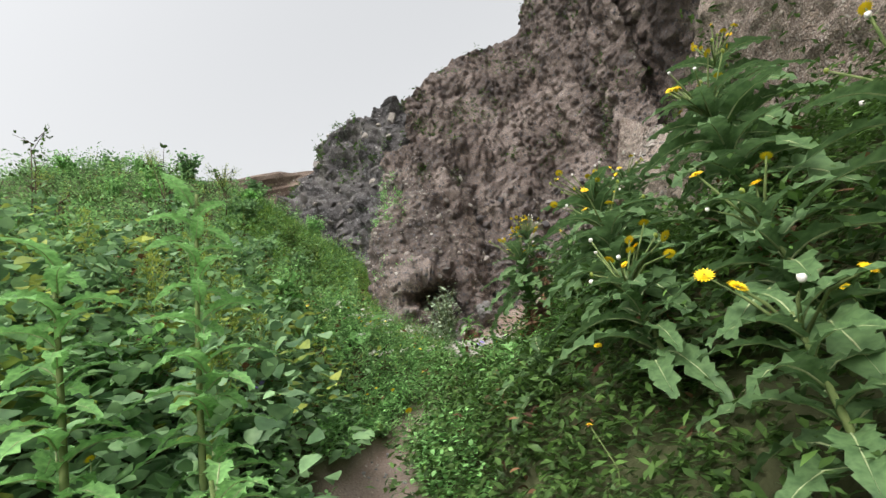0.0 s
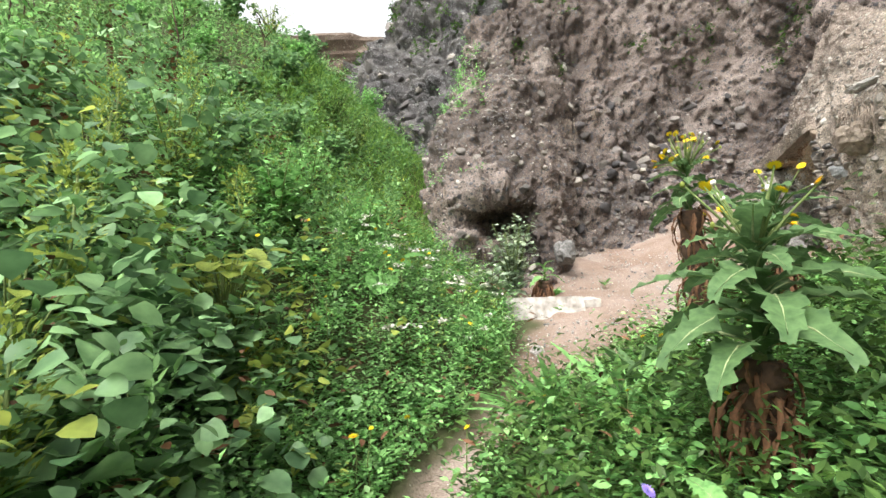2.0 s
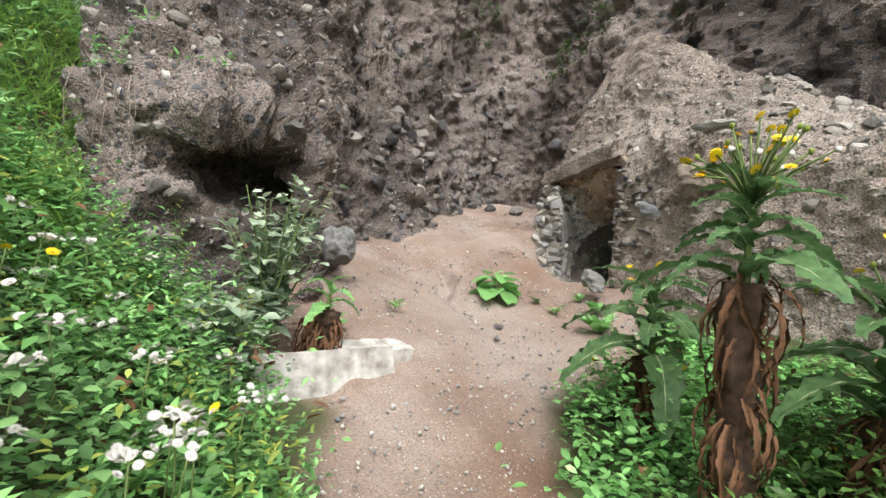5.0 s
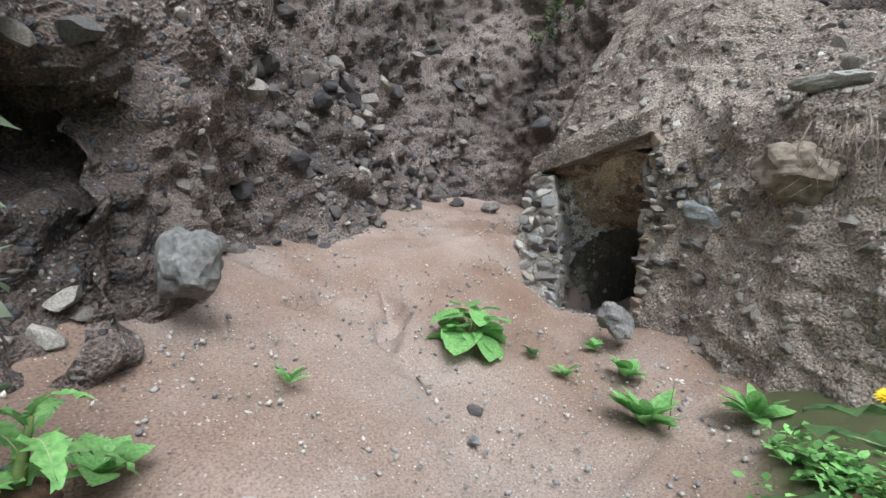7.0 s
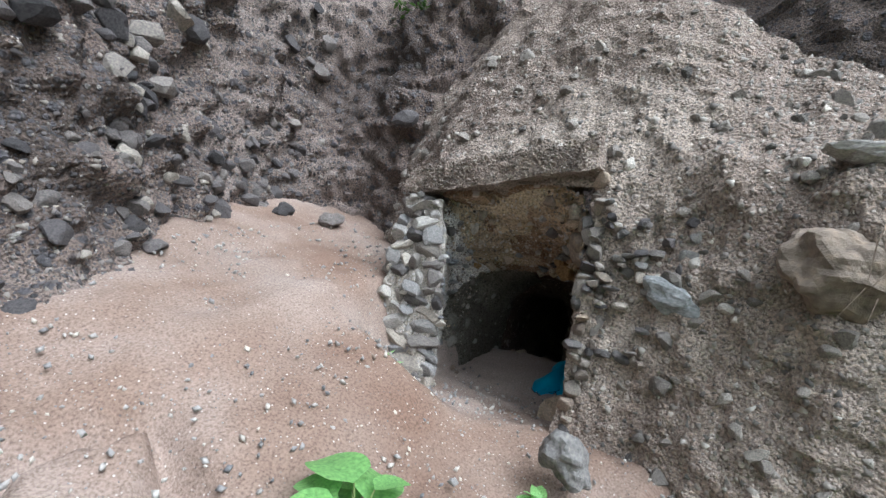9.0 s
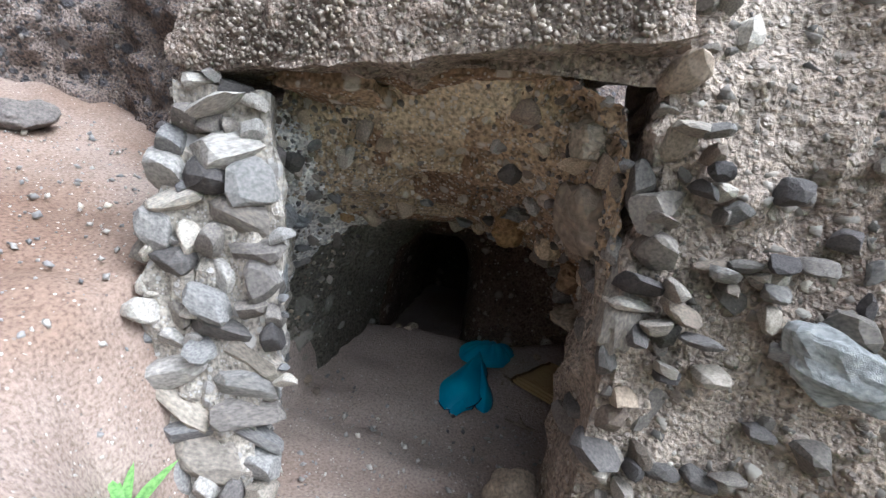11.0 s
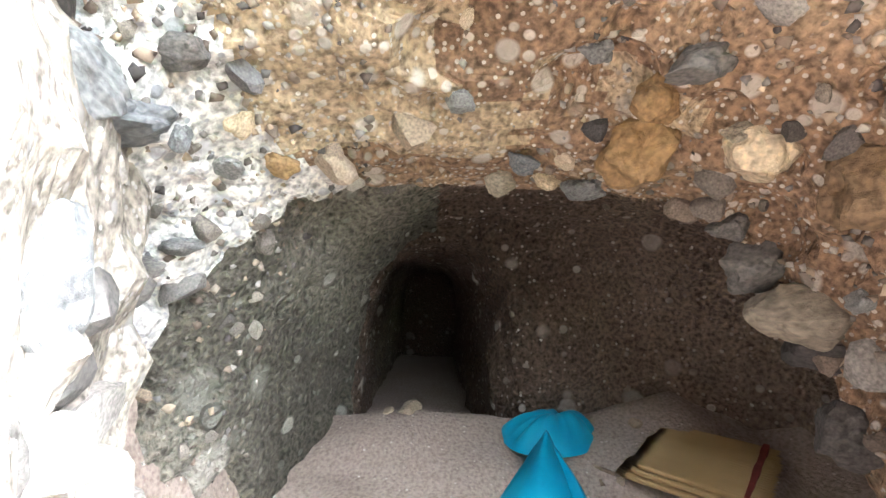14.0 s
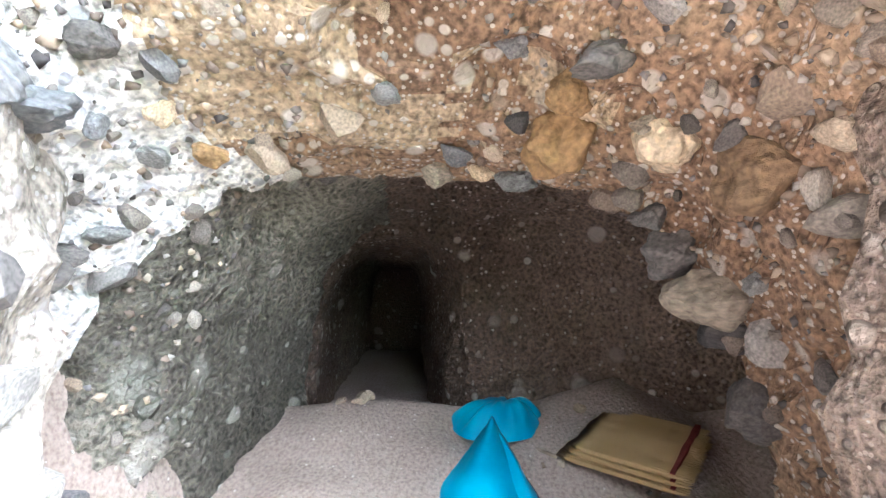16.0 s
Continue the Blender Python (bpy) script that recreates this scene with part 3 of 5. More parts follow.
TAN_STONE = stone_material("tan_boulder", [(0.0, (0.27, 0.235, 0.19)), (1.0, (0.36, 0.32, 0.26))], 5.0)
BOULDER = stone_material("brown_grey_boulder", [(0.0, (0.18, 0.145, 0.115)), (1.0, (0.27, 0.225, 0.18))], 5.0)
SLATE = stone_material("blue_grey_slate", [(0.0, (0.24, 0.25, 0.255)), (1.0, (0.31, 0.32, 0.32))], 7.0)
GREY_STONE = stone_material("grey_boulder", [(0.0, (0.15, 0.145, 0.14)), (1.0, (0.21, 0.2, 0.19))], 6.0)
PEBBLE = stone_material("grey_brown_pebble", [(0.0, (0.1, 0.095, 0.09)), (0.4, (0.2, 0.18, 0.16)), (0.8, (0.29, 0.265, 0.235)), (1.0, (0.5, 0.47, 0.42))])
BROWN_GRAVEL = stone_material("brown_gravel", [(0.0, (0.11, 0.095, 0.08)), (0.5, (0.21, 0.175, 0.145)), (0.9, (0.29, 0.25, 0.21)), (1.0, (0.45, 0.4, 0.35))])
PALE_STONE = stone_material("pale_wall_stone", [(0.0, (0.16, 0.16, 0.165)), (0.4, (0.3, 0.29, 0.28)), (0.8, (0.42, 0.4, 0.37)), (1.0, (0.5, 0.46, 0.4))])


def stud(owner, face, count_parts, count_rest, region, sizes, material, seed, sink=0.32, power=3.2):
    """Cobbles stuck in a rock face: the larger ones by themselves, the grit joined."""
    r = np.random.default_rng(seed)
    q, n = FACES[face]
    ok = np.nonzero(region(q))[0]
    if len(ok) == 0:
        return
    pick = r.choice(ok, count_parts)
    for i in pick:
        s = sizes[0] + (sizes[1] - sizes[0]) * r.random() ** power
        c = q[i] - n[i] * s * sink * r.uniform(0.0, 1.5)
        part("stone", stone_mesh("rock", int(r.integers(10)), material), owner, "",
             place(*c, (s, s * r.uniform(0.7, 1), s * r.uniform(0.6, 0.9)), *r.uniform(-40, 40, 2), r.uniform(0, 360)))
    for k in range(3):
        pick = r.choice(ok, count_rest // 3)
        s = 0.01 + 0.035 * r.random(len(pick)) ** 2.5
        me = joined("gravel", grit_shape(300 + k + seed), q[pick] - n[pick] * (s * 0.45)[:, None],
                    rotations(*r.uniform(0, 6.28, (3, len(pick)))), np.stack([s, s * 0.85, s * 0.7], 1), material)
        tagged(part("gravel", me, owner), kind="stuff")


stud(cliff_main, "cliff_main", 190, 30, lambda q: (q[:, 2] < 5.6) & (q[:, 2] > 3.2) & (q[:, 0] > 2.2) & (q[:, 0] < 6.6), (0.06, 0.17), DARK_STONE, 56, -0.1, 1.5)
stud(cliff_main, "cliff_main", 110, 24000, lambda q: (q[:, 2] < 7.5) & (q[:, 2] > 2.9) & (q[:, 0] > 1.9) & (q[:, 0] < 6.8), (0.06, 0.22), DARK_STONE, 51, -0.1, 1.8)
stud(cliff_nose, "cliff_nose", 220, 6000, lambda q: (q[:, 2] < 8.5) & (q[:, 2] > 2.6), (0.04, 0.13), PEBBLE, 52, -0.05, 2.0)
stud(mound, "gravel_mound", 295, 10500, lambda q: (q[:, 2] > 3.0) & (q[:, 2] < 6.6) & (q[:, 0] < 7.0) & (q[:, 1] > 6.0) & ((q[:, 1] < 9.05) | (q[:, 1] > 10.7) | (q[:, 2] > 5.1)), (0.03, 0.12), PEBBLE, 53, 0.2, 1.7)
stud(cliff_far, "cliff_far", 150, 600, lambda q: q[:, 2] > 6, (0.15, 0.5), DARK_STONE, 54)
stud(cliff_right, "cliff_right", 80, 1500, lambda q: q[:, 2] > 4.5, (0.1, 0.3), DARK_STONE, 55)


def single_stone(label, x, y, z, s, material, seed, rx=0, ry=0, rz=0, owner=None, kind="rock", category="stone"):
    """A stone of its own that stands out; in a wall it is a part of it."""
    v, f = boulder_shape(seed) if kind == "rock" else block_shape(seed)
    me = mesh_from("stone", v, f, material)
    if owner is not None:
        return part("stone", me, owner, label, place(x, y, z, s, rx, ry, rz))
    ob = new("stone", me)
    ob.matrix_basis = place(x, y, z, s, rx, ry, rz)
    return tagged(ob, label, category)


# the large blocks in the gravel wall
single_stone("big pale tan boulder jutting from the wall", 4.84, 7.78, 4.5, (0.24, 0.3, 0.25), BOULDER, 401, 0, 0, 10, mound)
single_stone("", 4.9, 7.66, 5.12, (0.13, 0.2, 0.06), PALE_STONE, 402, 0, 10, 5, mound)
single_stone("flat grey-green slate slab", 5.13, 8.5, 4.24, (0.05, 0.17, 0.1), SLATE, 403, 12, 0, -8, mound)
for k in range(46):
    single_stone("", 5.2 + rng.uniform(-0.03, 0.03), rng.uniform(8.2, 9.02), rng.uniform(3.6, 4.95), (0.06, rng.uniform(0.03, 0.09), rng.uniform(0.02, 0.05)), (STONE, PEBBLE, BROWN_GRAVEL)[k % 3], 410 + k, rng.uniform(-25, 25), rng.uniform(-8, 8), rng.uniform(-18, 18), mound, "block")
# a knot of dark stones bedded in the mortar beside the door
for k, (dy, dz, wy, wz) in enumerate([(8.44, 4.72, 0.06, 0.045), (8.42, 4.62, 0.05, 0.05), (8.73, 4.68, 0.065, 0.06), (8.56, 4.57, 0.07, 0.05), (8.44, 4.5, 0.085, 0.06), (8.62, 4.49, 0.07, 0.04), (8.71, 4.48, 0.05, 0.04),
                                      (8.7, 4.4, 0.065, 0.035), (8.7, 4.32, 0.055, 0.045), (8.48, 4.4, 0.035, 0.055), (8.84, 4.42, 0.07, 0.03), (8.86, 4.22, 0.07, 0.025), (8.93, 4.7, 0.04, 0.035), (8.97, 4.8, 0.05, 0.03)]):
    single_stone("dark grey stone bedded in mortar" if k < 5 else "", 5.17, dy, dz, (0.06, wy, wz), (DARK_STONE, GREY_STONE, STONE)[k % 3], 480 + k, rng.uniform(-14, 14), 0, rng.uniform(-12, 12), mound, "block")


# ---- the left pier of the door: rough dry-laid stones on a core ----


def core_shape(x0, x1, y0, y1, z0, z1, seed, taper=0.0, wear=1.0):
    """An uneven block of packed rubble."""
    n = 26
    us = np.linspace(-1, 1, n)
    verts, faces, index = [], [], {}
    for a in range(3):
        for sgn in (-1, 1):
            ids = []
            for u in us:
                for v in us:
                    p = [0, 0, 0]
                    p[a], p[(a + 1) % 3], p[(a + 2) % 3] = sgn, u, v
                    key = tuple(round(c, 4) for c in p)
                    if key not in index:
                        index[key] = len(verts)
                        verts.append(key)
                    ids.append(index[key])
            for i in range(n - 1):
                for j in range(n - 1):
                    q = [ids[i * n + j], ids[(i + 1) * n + j], ids[(i + 1) * n + j + 1], ids[i * n + j + 1]]
                    faces.append(q if sgn > 0 else q[::-1])
    v = np.array(verts, float)
    c = np.array([(x0 + x1) / 2, (y0 + y1) / 2, (z0 + z1) / 2])
    h = np.array([(x1 - x0) / 2, (y1 - y0) / 2, (z1 - z0) / 2])
    p = c + v * h * np.stack([1 - taper * v[:, 2], 1 - taper * v[:, 2], np.ones(len(v))], 1)
    out = v / np.linalg.norm(v, axis=1, keepdims=True)
    return p + out * wear * (0.035 * fbm(p, 0.25, 3, seed) + 0.045 * cobbles(p, 0.13, seed, 0.7))[:, None], faces


def build_pier():
    """Rough stones bedded in pale mortar; the reveal side runs back to the cave wall."""
    def skew(x):
        return 0.38 * max(0.0, x - 5.42)

    v, f = core_shape(5.435, 6.1, 10.25, 10.75, 2.6, 4.72, 61, 0.05)
    v[:, 1] += 0.38 * np.maximum(v[:, 0] - 5.42, 0) + 0.06 * np.clip(v[:, 2] - 4.2, 0, 0.5) * (v[:, 1] < 10.5) * 4
    ob = new("door_pier", mesh_from("door_pier", v, f, MORTAR))
    tagged(ob, "rough pier of pale grey stones bedded in mortar beside the cave door", "wall", kind="structure")
    r = np.random.default_rng(62)
    z = 3.1
    while z < 4.7:
        h = r.uniform(0.07, 0.17)
        y0 = float(interp(z, [3.1, 3.46, 3.8, 4.2, 4.44, 4.7], [10.17, 10.17, 10.2, 10.26, 10.32, 10.46]))
        y1 = float(interp(z, [3.1, 3.4, 3.7, 4.0, 4.36, 4.7], [10.7, 10.74, 10.8, 10.84, 10.8, 10.68]))
        y = y0
        while y < y1 - 0.04:
            w = min(r.uniform(0.1, 0.34) if r.random() < 0.7 else r.uniform(0.06, 0.12), y1 - y + 0.03)
            hh = h * r.uniform(0.75, 1.25)
            part("stone", stone_mesh("block", int(r.integers(10)), PALE_STONE if r.random() < 0.6 else STONE), ob, "",
                 place(5.45 + r.uniform(-0.035, 0.035), y + w / 2, z + h / 2 + r.uniform(-0.015, 0.015), (r.uniform(0.06, 0.1), w * 0.74, hh * 0.8), r.uniform(-28, 28), r.uniform(-14, 14), r.uniform(-18, 18)))
            if r.random() < 0.4:
                s = r.uniform(0.02, 0.04)
                part("stone", stone_mesh("rock", int(r.integers(10)), PALE_STONE), ob, "", place(5.42, y, z + h * r.random(), (s, s * 1.4, s), *r.uniform(-40, 40, 3)))
            y += w
        x = 5.5
        while x < 6.05:
            w = r.uniform(0.12, 0.3)
            if r.random() < 0.75:
                part("stone", stone_mesh("block", int(r.integers(10)), PALE_STONE if r.random() < 0.7 else GREY_STONE), ob, "",
                     place(x + w / 2, y0 + 0.08 + skew(x + w / 2) + r.uniform(-0.02, 0.02), z + h / 2, (w * 0.55, r.uniform(0.05, 0.08), h * 0.62), r.uniform(-10, 10), r.uniform(-18, 18), 20 + r.uniform(-10, 10)))
            x += w
        z += h * 0.92
    for dx, dz, sx, sz, tilt in ((0.1, 4.5, 0.16, 0.06, 30), (0.28, 4.44, 0.15, 0.055, 34), (0.16, 4.38, 0.12, 0.035, 24), (0.4, 4.58, 0.15, 0.07, 28)):
        part("stone", stone_mesh("block", int(dx * 20) % 10, DARK_STONE), ob, "dark slanting slab", place(5.5 + dx, 10.4 + dx * 0.35, dz, (sx, 0.09, sz), 8, tilt, 22))
    return ob


pier = build_pier()


def build_right_jamb():
    r = np.random.default_rng(63)
    ob = new("door_jamb", mesh_from("door_jamb", *core_shape(5.26, 5.8, 8.82, 9.08, 2.7, 4.95, 66), MOUND))
    tagged(ob, "crumbling rubble jamb of the cave door", "wall", kind="structure")
    z = 3.15
    while z < 4.95:
        h = r.uniform(0.06, 0.16)
        for k in range(2):
            part("stone", stone_mesh("block", int(r.integers(10)), (PEBBLE, WARM_STONE, STONE)[int(r.integers(3))]), ob, "",
                 place(5.28 + 0.28 * k + r.uniform(-0.05, 0.05), 9.05 + r.uniform(-0.04, 0.03) - 0.03 * (4.2 - z), z + h / 2, (r.uniform(0.07, 0.13), r.uniform(0.05, 0.1), h * 0.6), r.uniform(-15, 15), r.uniform(-15, 15), r.uniform(-20, 20)))
        z += h * 0.9
    return ob


jamb = build_right_jamb()
single_stone("tall pale stone standing in the jamb", 5.3, 9.06, 4.25, (0.08, 0.055, 0.16), PEBBLE, 641, 4, 0, 10, jamb)


def build_lintel():
    """A cast lip of gravel concrete over the door, dipping to the pier."""
    v, f = core_shape(-0.26, 0.26, -0.86, 0.82, -0.105, 0.105, 71)
    ob = new("door_lintel", mesh_from("door_lintel", v, f, MOUND))
    ob.matrix_basis = pose(5.57, 9.88, 5.01, -9.0, 0, -9.5)
    r = np.random.default_rng(72)
    n = 2600
    side = r.random(n) < 0.7
    p = np.stack([np.where(side, -0.285, r.uniform(-0.27, 0.2, n)), r.uniform(-0.8, 0.8, n), np.where(side, r.uniform(-0.11, 0.11, n), 0.12)], 1)
    s = 0.004 + 0.013 * r.random(n) ** 2.5
    g = part("gravel", joined("gravel", grit_shape(77), p, rotations(*r.uniform(0, 6.28, (3, n))), s, BROWN_GRAVEL), ob)
    tagged(g, kind="stuff")
    slab_v, slab_f = core_shape(-0.22, 0.22, -0.22, 0.22, -0.03, 0.03, 73, 0.0, 1.0)
    part("broken_slab", mesh_from("broken_slab", slab_v, slab_f, CAVE), ob, "cracked brown slab under the lintel", pose(0.1, 0.4, -0.14, 6, 4, 8))
    part("broken_slab", mesh_from("broken_slab", *core_shape(-0.2, 0.2, -0.36, 0.36, -0.02, 0.02, 74, 0.0, 1.0), CAVE), ob, "", pose(0.14, -0.2, -0.125, 3, 4, -5))
    return tagged(ob, "gravelly concrete lintel over the cave door", "lintel", kind="structure")


lintel = build_lintel()

# stones in the vault of the cave
OCHRE_STONE = stone_material("ochre_stone", [(0.0, (0.24, 0.15, 0.075)), (1.0, (0.4, 0.27, 0.14))], 5.0)
CREAM_STONE = stone_material("cream_stone", [(0.0, (0.5, 0.4, 0.27)), (1.0, (0.66, 0.55, 0.4))], 6.0)
BLUE_STONE = stone_material("blue_grey_stone", [(0.0, (0.17, 0.18, 0.19)), (1.0, (0.27, 0.28, 0.29))], 6.0)
BROWN_STONE = stone_material("brown_stone", [(0.0, (0.12, 0.08, 0.045)), (1.0, (0.21, 0.145, 0.09))], 6.0)
VAULT = [
    ("pale pinkish broken stone", 6.14, 9.24, 4.24, (0.085, 0.08, 0.085), CREAM_STONE), ("ochre-brown rounded stone", 6.29, 9.42, 4.27, (0.1, 0.12, 0.09), OCHRE_STONE),
    ("brown rounded boulder", 6.02, 9.12, 4.18, (0.1, 0.1, 0.09), BROWN_STONE), ("tan weathered stone", 6.3, 9.04, 3.88, (0.12, 0.1, 0.075), TAN_STONE),
    ("grey stone", 6.08, 9.38, 4.47, (0.07, 0.07, 0.05), GREY_STONE), ("olive-tan stone", 6.16, 9.44, 4.38, (0.05, 0.055, 0.055), OCHRE_STONE), ("grey stone", 6.54, 9.48, 4.22, (0.07, 0.075, 0.045), SLATE),
    ("grey stone", 6.6, 9.72, 4.23, (0.05, 0.06, 0.04), TAN_STONE), ("cream stone", 6.54, 9.6, 4.25, (0.04, 0.042, 0.035), CREAM_STONE), ("cream stone", 6.14, 10.31, 4.26, (0.03, 0.035, 0.038), CREAM_STONE),
    ("blue-grey stone", 5.93, 10.44, 4.21, (0.1, 0.06, 0.045), BLUE_STONE), ("dark slab", 5.6, 10.34, 4.4, (0.2, 0.09, 0.06), DARK_STONE), ("grey stone", 5.96, 10.35, 4.33, (0.045, 0.04, 0.03), GREY_STONE),
    ("pale stone", 5.98, 10.47, 4.14, (0.05, 0.04, 0.035), SLATE), ("pale stone", 6.25, 9.86, 4.39, (0.04, 0.045, 0.03), SLATE), ("grey stone", 6.15, 9.29, 4.32, (0.03, 0.035, 0.025), TAN_STONE),
    ("grey stone", 6.42, 9.11, 4.05, (0.035, 0.035, 0.035), GREY_STONE), ("greenish stone", 6.3, 10.27, 4.2, (0.045, 0.05, 0.03), OCHRE_STONE), ("grey stone", 6.18, 9.58, 4.47, (0.04, 0.045, 0.03), BLUE_STONE),
    ("pale stone", 6.14, 9.01, 3.96, (0.03, 0.03, 0.025), SLATE), ("grey stone", 6.46, 9.67, 4.28, (0.04, 0.05, 0.03), BLUE_STONE), ("brown stone", 6.7, 9.2, 4.12, (0.06, 0.06, 0.05), GREY_STONE),
    ("grey stone", 6.4, 9.12, 4.14, (0.05, 0.045, 0.04), GREY_STONE), ("grey stone", 6.66, 8.98, 3.98, (0.08, 0.08, 0.07), GREY_STONE), ("pale stone", 6.2, 10.37, 4.15, (0.05, 0.042, 0.02), SLATE),
    ("grey stone", 6.22, 10.55, 3.95, (0.045, 0.04, 0.03), GREY_STONE), ("pale stone", 6.27, 10.5, 4.02, (0.07, 0.05, 0.025), SLATE), ("blue-grey stone", 6.07, 10.38, 4.23, (0.03, 0.025, 0.03), BLUE_STONE),
    ("large tan boulder", 5.62, 9.12, 4.48, (0.17, 0.14, 0.18), BOULDER), ("pale jutting stone", 5.43, 9.32, 4.72, (0.1, 0.085, 0.07), TAN_STONE), ("grey stone", 6.5, 8.98, 3.85, (0.1, 0.09, 0.09), STONE), ("grey stone", 6.62, 8.96, 3.6, (0.08, 0.09, 0.09), STONE)]
VAULT_WALL = np.array([p.co[:] for p in cave.data.vertices])
VAULT_WALL = VAULT_WALL[VAULT_WALL[:, 0] < 6.8]
for k, (lab, x, y, z, s, mat) in enumerate(VAULT):
    x, y, z = VAULT_WALL[int(np.argmin(((VAULT_WALL - np.array([x, y, z])) ** 2).sum(1)))]  # seated in the wall
    single_stone(lab, x, y, z, s, mat, 500 + k, rng.uniform(-20, 20), rng.uniform(-20, 20), rng.uniform(0, 90), cave)


for k, (x, z, sx, sz) in enumerate([(5.62, 3.45, 0.13, 0.1), (5.78, 3.95, 0.12, 0.13), (5.6, 3.8, 0.1, 0.06), (5.85, 4.25, 0.12, 0.05)]):
    single_stone("flat blue-grey stone in the reveal", x, 10.29 + 0.38 * (x - 5.42), z, (sx, 0.05, sz), BLUE_STONE if k % 2 else GREY_STONE, 560 + k, 0, 12 * k - 20, 20, pier)


def cave_stones():
    r = np.random.default_rng(81)
    v = np.array([p.co[:] for p in cave.data.vertices])
    c = np.stack([v[:, 0], np.full(len(v), 9.8), np.full(len(v), 3.9)], 1)
    d = c - v
    d /= np.linalg.norm(d, axis=1, keepdims=True)
    ok = np.nonzero((v[:, 0] > 5.2) & (v[:, 0] < 6.75) & (v[:, 2] > 3.2))[0]
    for i in r.choice(ok, 240):
        s = 0.02 + 0.06 * r.random() ** 2.2
        part("stone", stone_mesh("rock", int(r.integers(10)), (STONE, WARM_STONE, PALE_STONE, PEBBLE)[int(r.integers(4))]), cave, "",
             place(*(v[i] + d[i] * s * 0.15), (s, s * r.uniform(0.7, 1), s * r.uniform(0.55, 0.9)), *r.uniform(0, 360, 3)))
    for k in range(3):
        i = r.choice(ok, 1000)
        s = 0.006 + 0.016 * r.random(len(i)) ** 2
        me = joined("gravel", grit_shape(330 + k), v[i], rotations(*r.uniform(0, 6.28, (3, len(i)))), np.stack([s, s * 0.85, s * 0.7], 1), (WARM_STONE, STONE, PALE_STONE)[k])
        tagged(part("gravel", me, cave), kind="stuff")


cave_stones()
single_stone("rounded brown boulder at the foot of the jamb", 5.75, 9.18, 3.2, (0.16, 0.13, 0.13), WARM_STONE, 601)
single_stone("pale angular rock by the door", 4.66, 8.88, 3.22, (0.13, 0.14, 0.14), GREY_STONE, 602, 10, 0, 30)
single_stone("grey rounded rock half sunk in sand", 1.5, 9.88, 3.3, (0.2, 0.22, 0.24), GREY_STONE, 603)
for k, (x, y, s) in enumerate([(2.5, 12.0, 0.14), (2.9, 12.15, 0.12), (5.1, 12.75, 0.15), (5.9, 12.7, 0.13), (6.3, 12.3, 0.15), (1.39, 6.4, 0.05), (2.9, 8.68, 0.04), (0.5, 6.55, 0.06), (4.3, 9.4, 0.03), (3.1, 8.9, 0.05), (6.15, 10.9, 0.12)]):
    single_stone("dark weathered stone lying on the sand", x, y, float(land(x, y)) + s * 0.3, (s, s * 0.9, s * 0.75), PALE_STONE if k in (5, 6, 7, 8) else DARK_STONE, 610 + k, 0, 0, 50 * k)


def scattered_gravel():
    """Small loose stones on the bare earth."""
    r = np.random.default_rng(91)
    n = 30000
    x, y = r.uniform(-1.4, 6.8, n), r.uniform(-0.5, 12.4, n)
    ok = (bare(x, y) > 0.6) | ((x > 4.9) & (y > 9.0) & (y < 10.5))
    x, y = x[ok], y[ok]
    s = 0.004 + 0.02 * r.random(len(x)) ** 5
    p = np.stack([x, y, land(x, y) - 0.1 * bare(x, y) * np.clip((7.5 - y) / 1.5, 0, 1) + s * 0.2], 1)
    ob = new("gravel", joined("gravel", grit_shape(95), p, rotations(*r.uniform(0, 6.28, (3, len(x)))), np.stack([s, s, s * 0.7], 1), PALE_STONE))
    return tagged(ob, "loose pale gravel strewn over the sandy earth", "gravel", kind="stuff")


scattered_gravel()

# ---- the broken concrete slabs beside the path ----
CONCRETE = plain_material("weathered_concrete", (0.2, 0.175, 0.15), (0.58, 0.55, 0.51), 9.0, 0.9, 0.8)


def slab(label, x, y, z, sx, sy, sz, rz, rx, seed):
    v, f = core_shape(-sx, sx, -sy, sy, -sz, sz, seed, 0.0, 0.3)
    ob = new("concrete_slab", mesh_from("concrete_slab", v, f, CONCRETE))
    ob.matrix_basis = pose(x, y, z, rx, 0, rz)
    return tagged(ob, label, "slab")


slab("broken whitish concrete slab tilted beside the path", 0.84, 8.06, 2.3, 0.54, 0.09, 0.28, 11, -14, 701)
slab("pale broken concrete block sunk behind the slab", 1.3, 8.38, 2.47, 0.32, 0.14, 0.08, 6, 6, 702)

# a brown rocky hilltop far behind the bank
v, f = rock_shape(990, 4, 0, 0.3, (6.5, 3, 1.8))
hilltop = new("far_hilltop", mesh_from("far_hilltop", v, f, BROWN_ROCK))
hilltop.location = (-8.5, 25, 14.6)
tagged(hilltop, "brown rocky hilltop beyond the green slope", "hill", kind="structure")

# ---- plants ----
# first green is darkened to imitate right-bank shade; the slope's MEADOW stays brighter
HERB_SHADED = leaf_material("shaded_herb_leaf", (0.032, 0.068, 0.018), (0.095, 0.175, 0.045), 0.45, 0.35)
MEADOW = leaf_material("meadow_leaf", (0.07, 0.155, 0.055), (0.24, 0.42, 0.17), 0.45, 0.4)
BROAD = leaf_material("broad_leaf", (0.085, 0.175, 0.085), (0.25, 0.41, 0.21), 0.38, 0.35)
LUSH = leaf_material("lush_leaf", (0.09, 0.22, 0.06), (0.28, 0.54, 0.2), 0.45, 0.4)
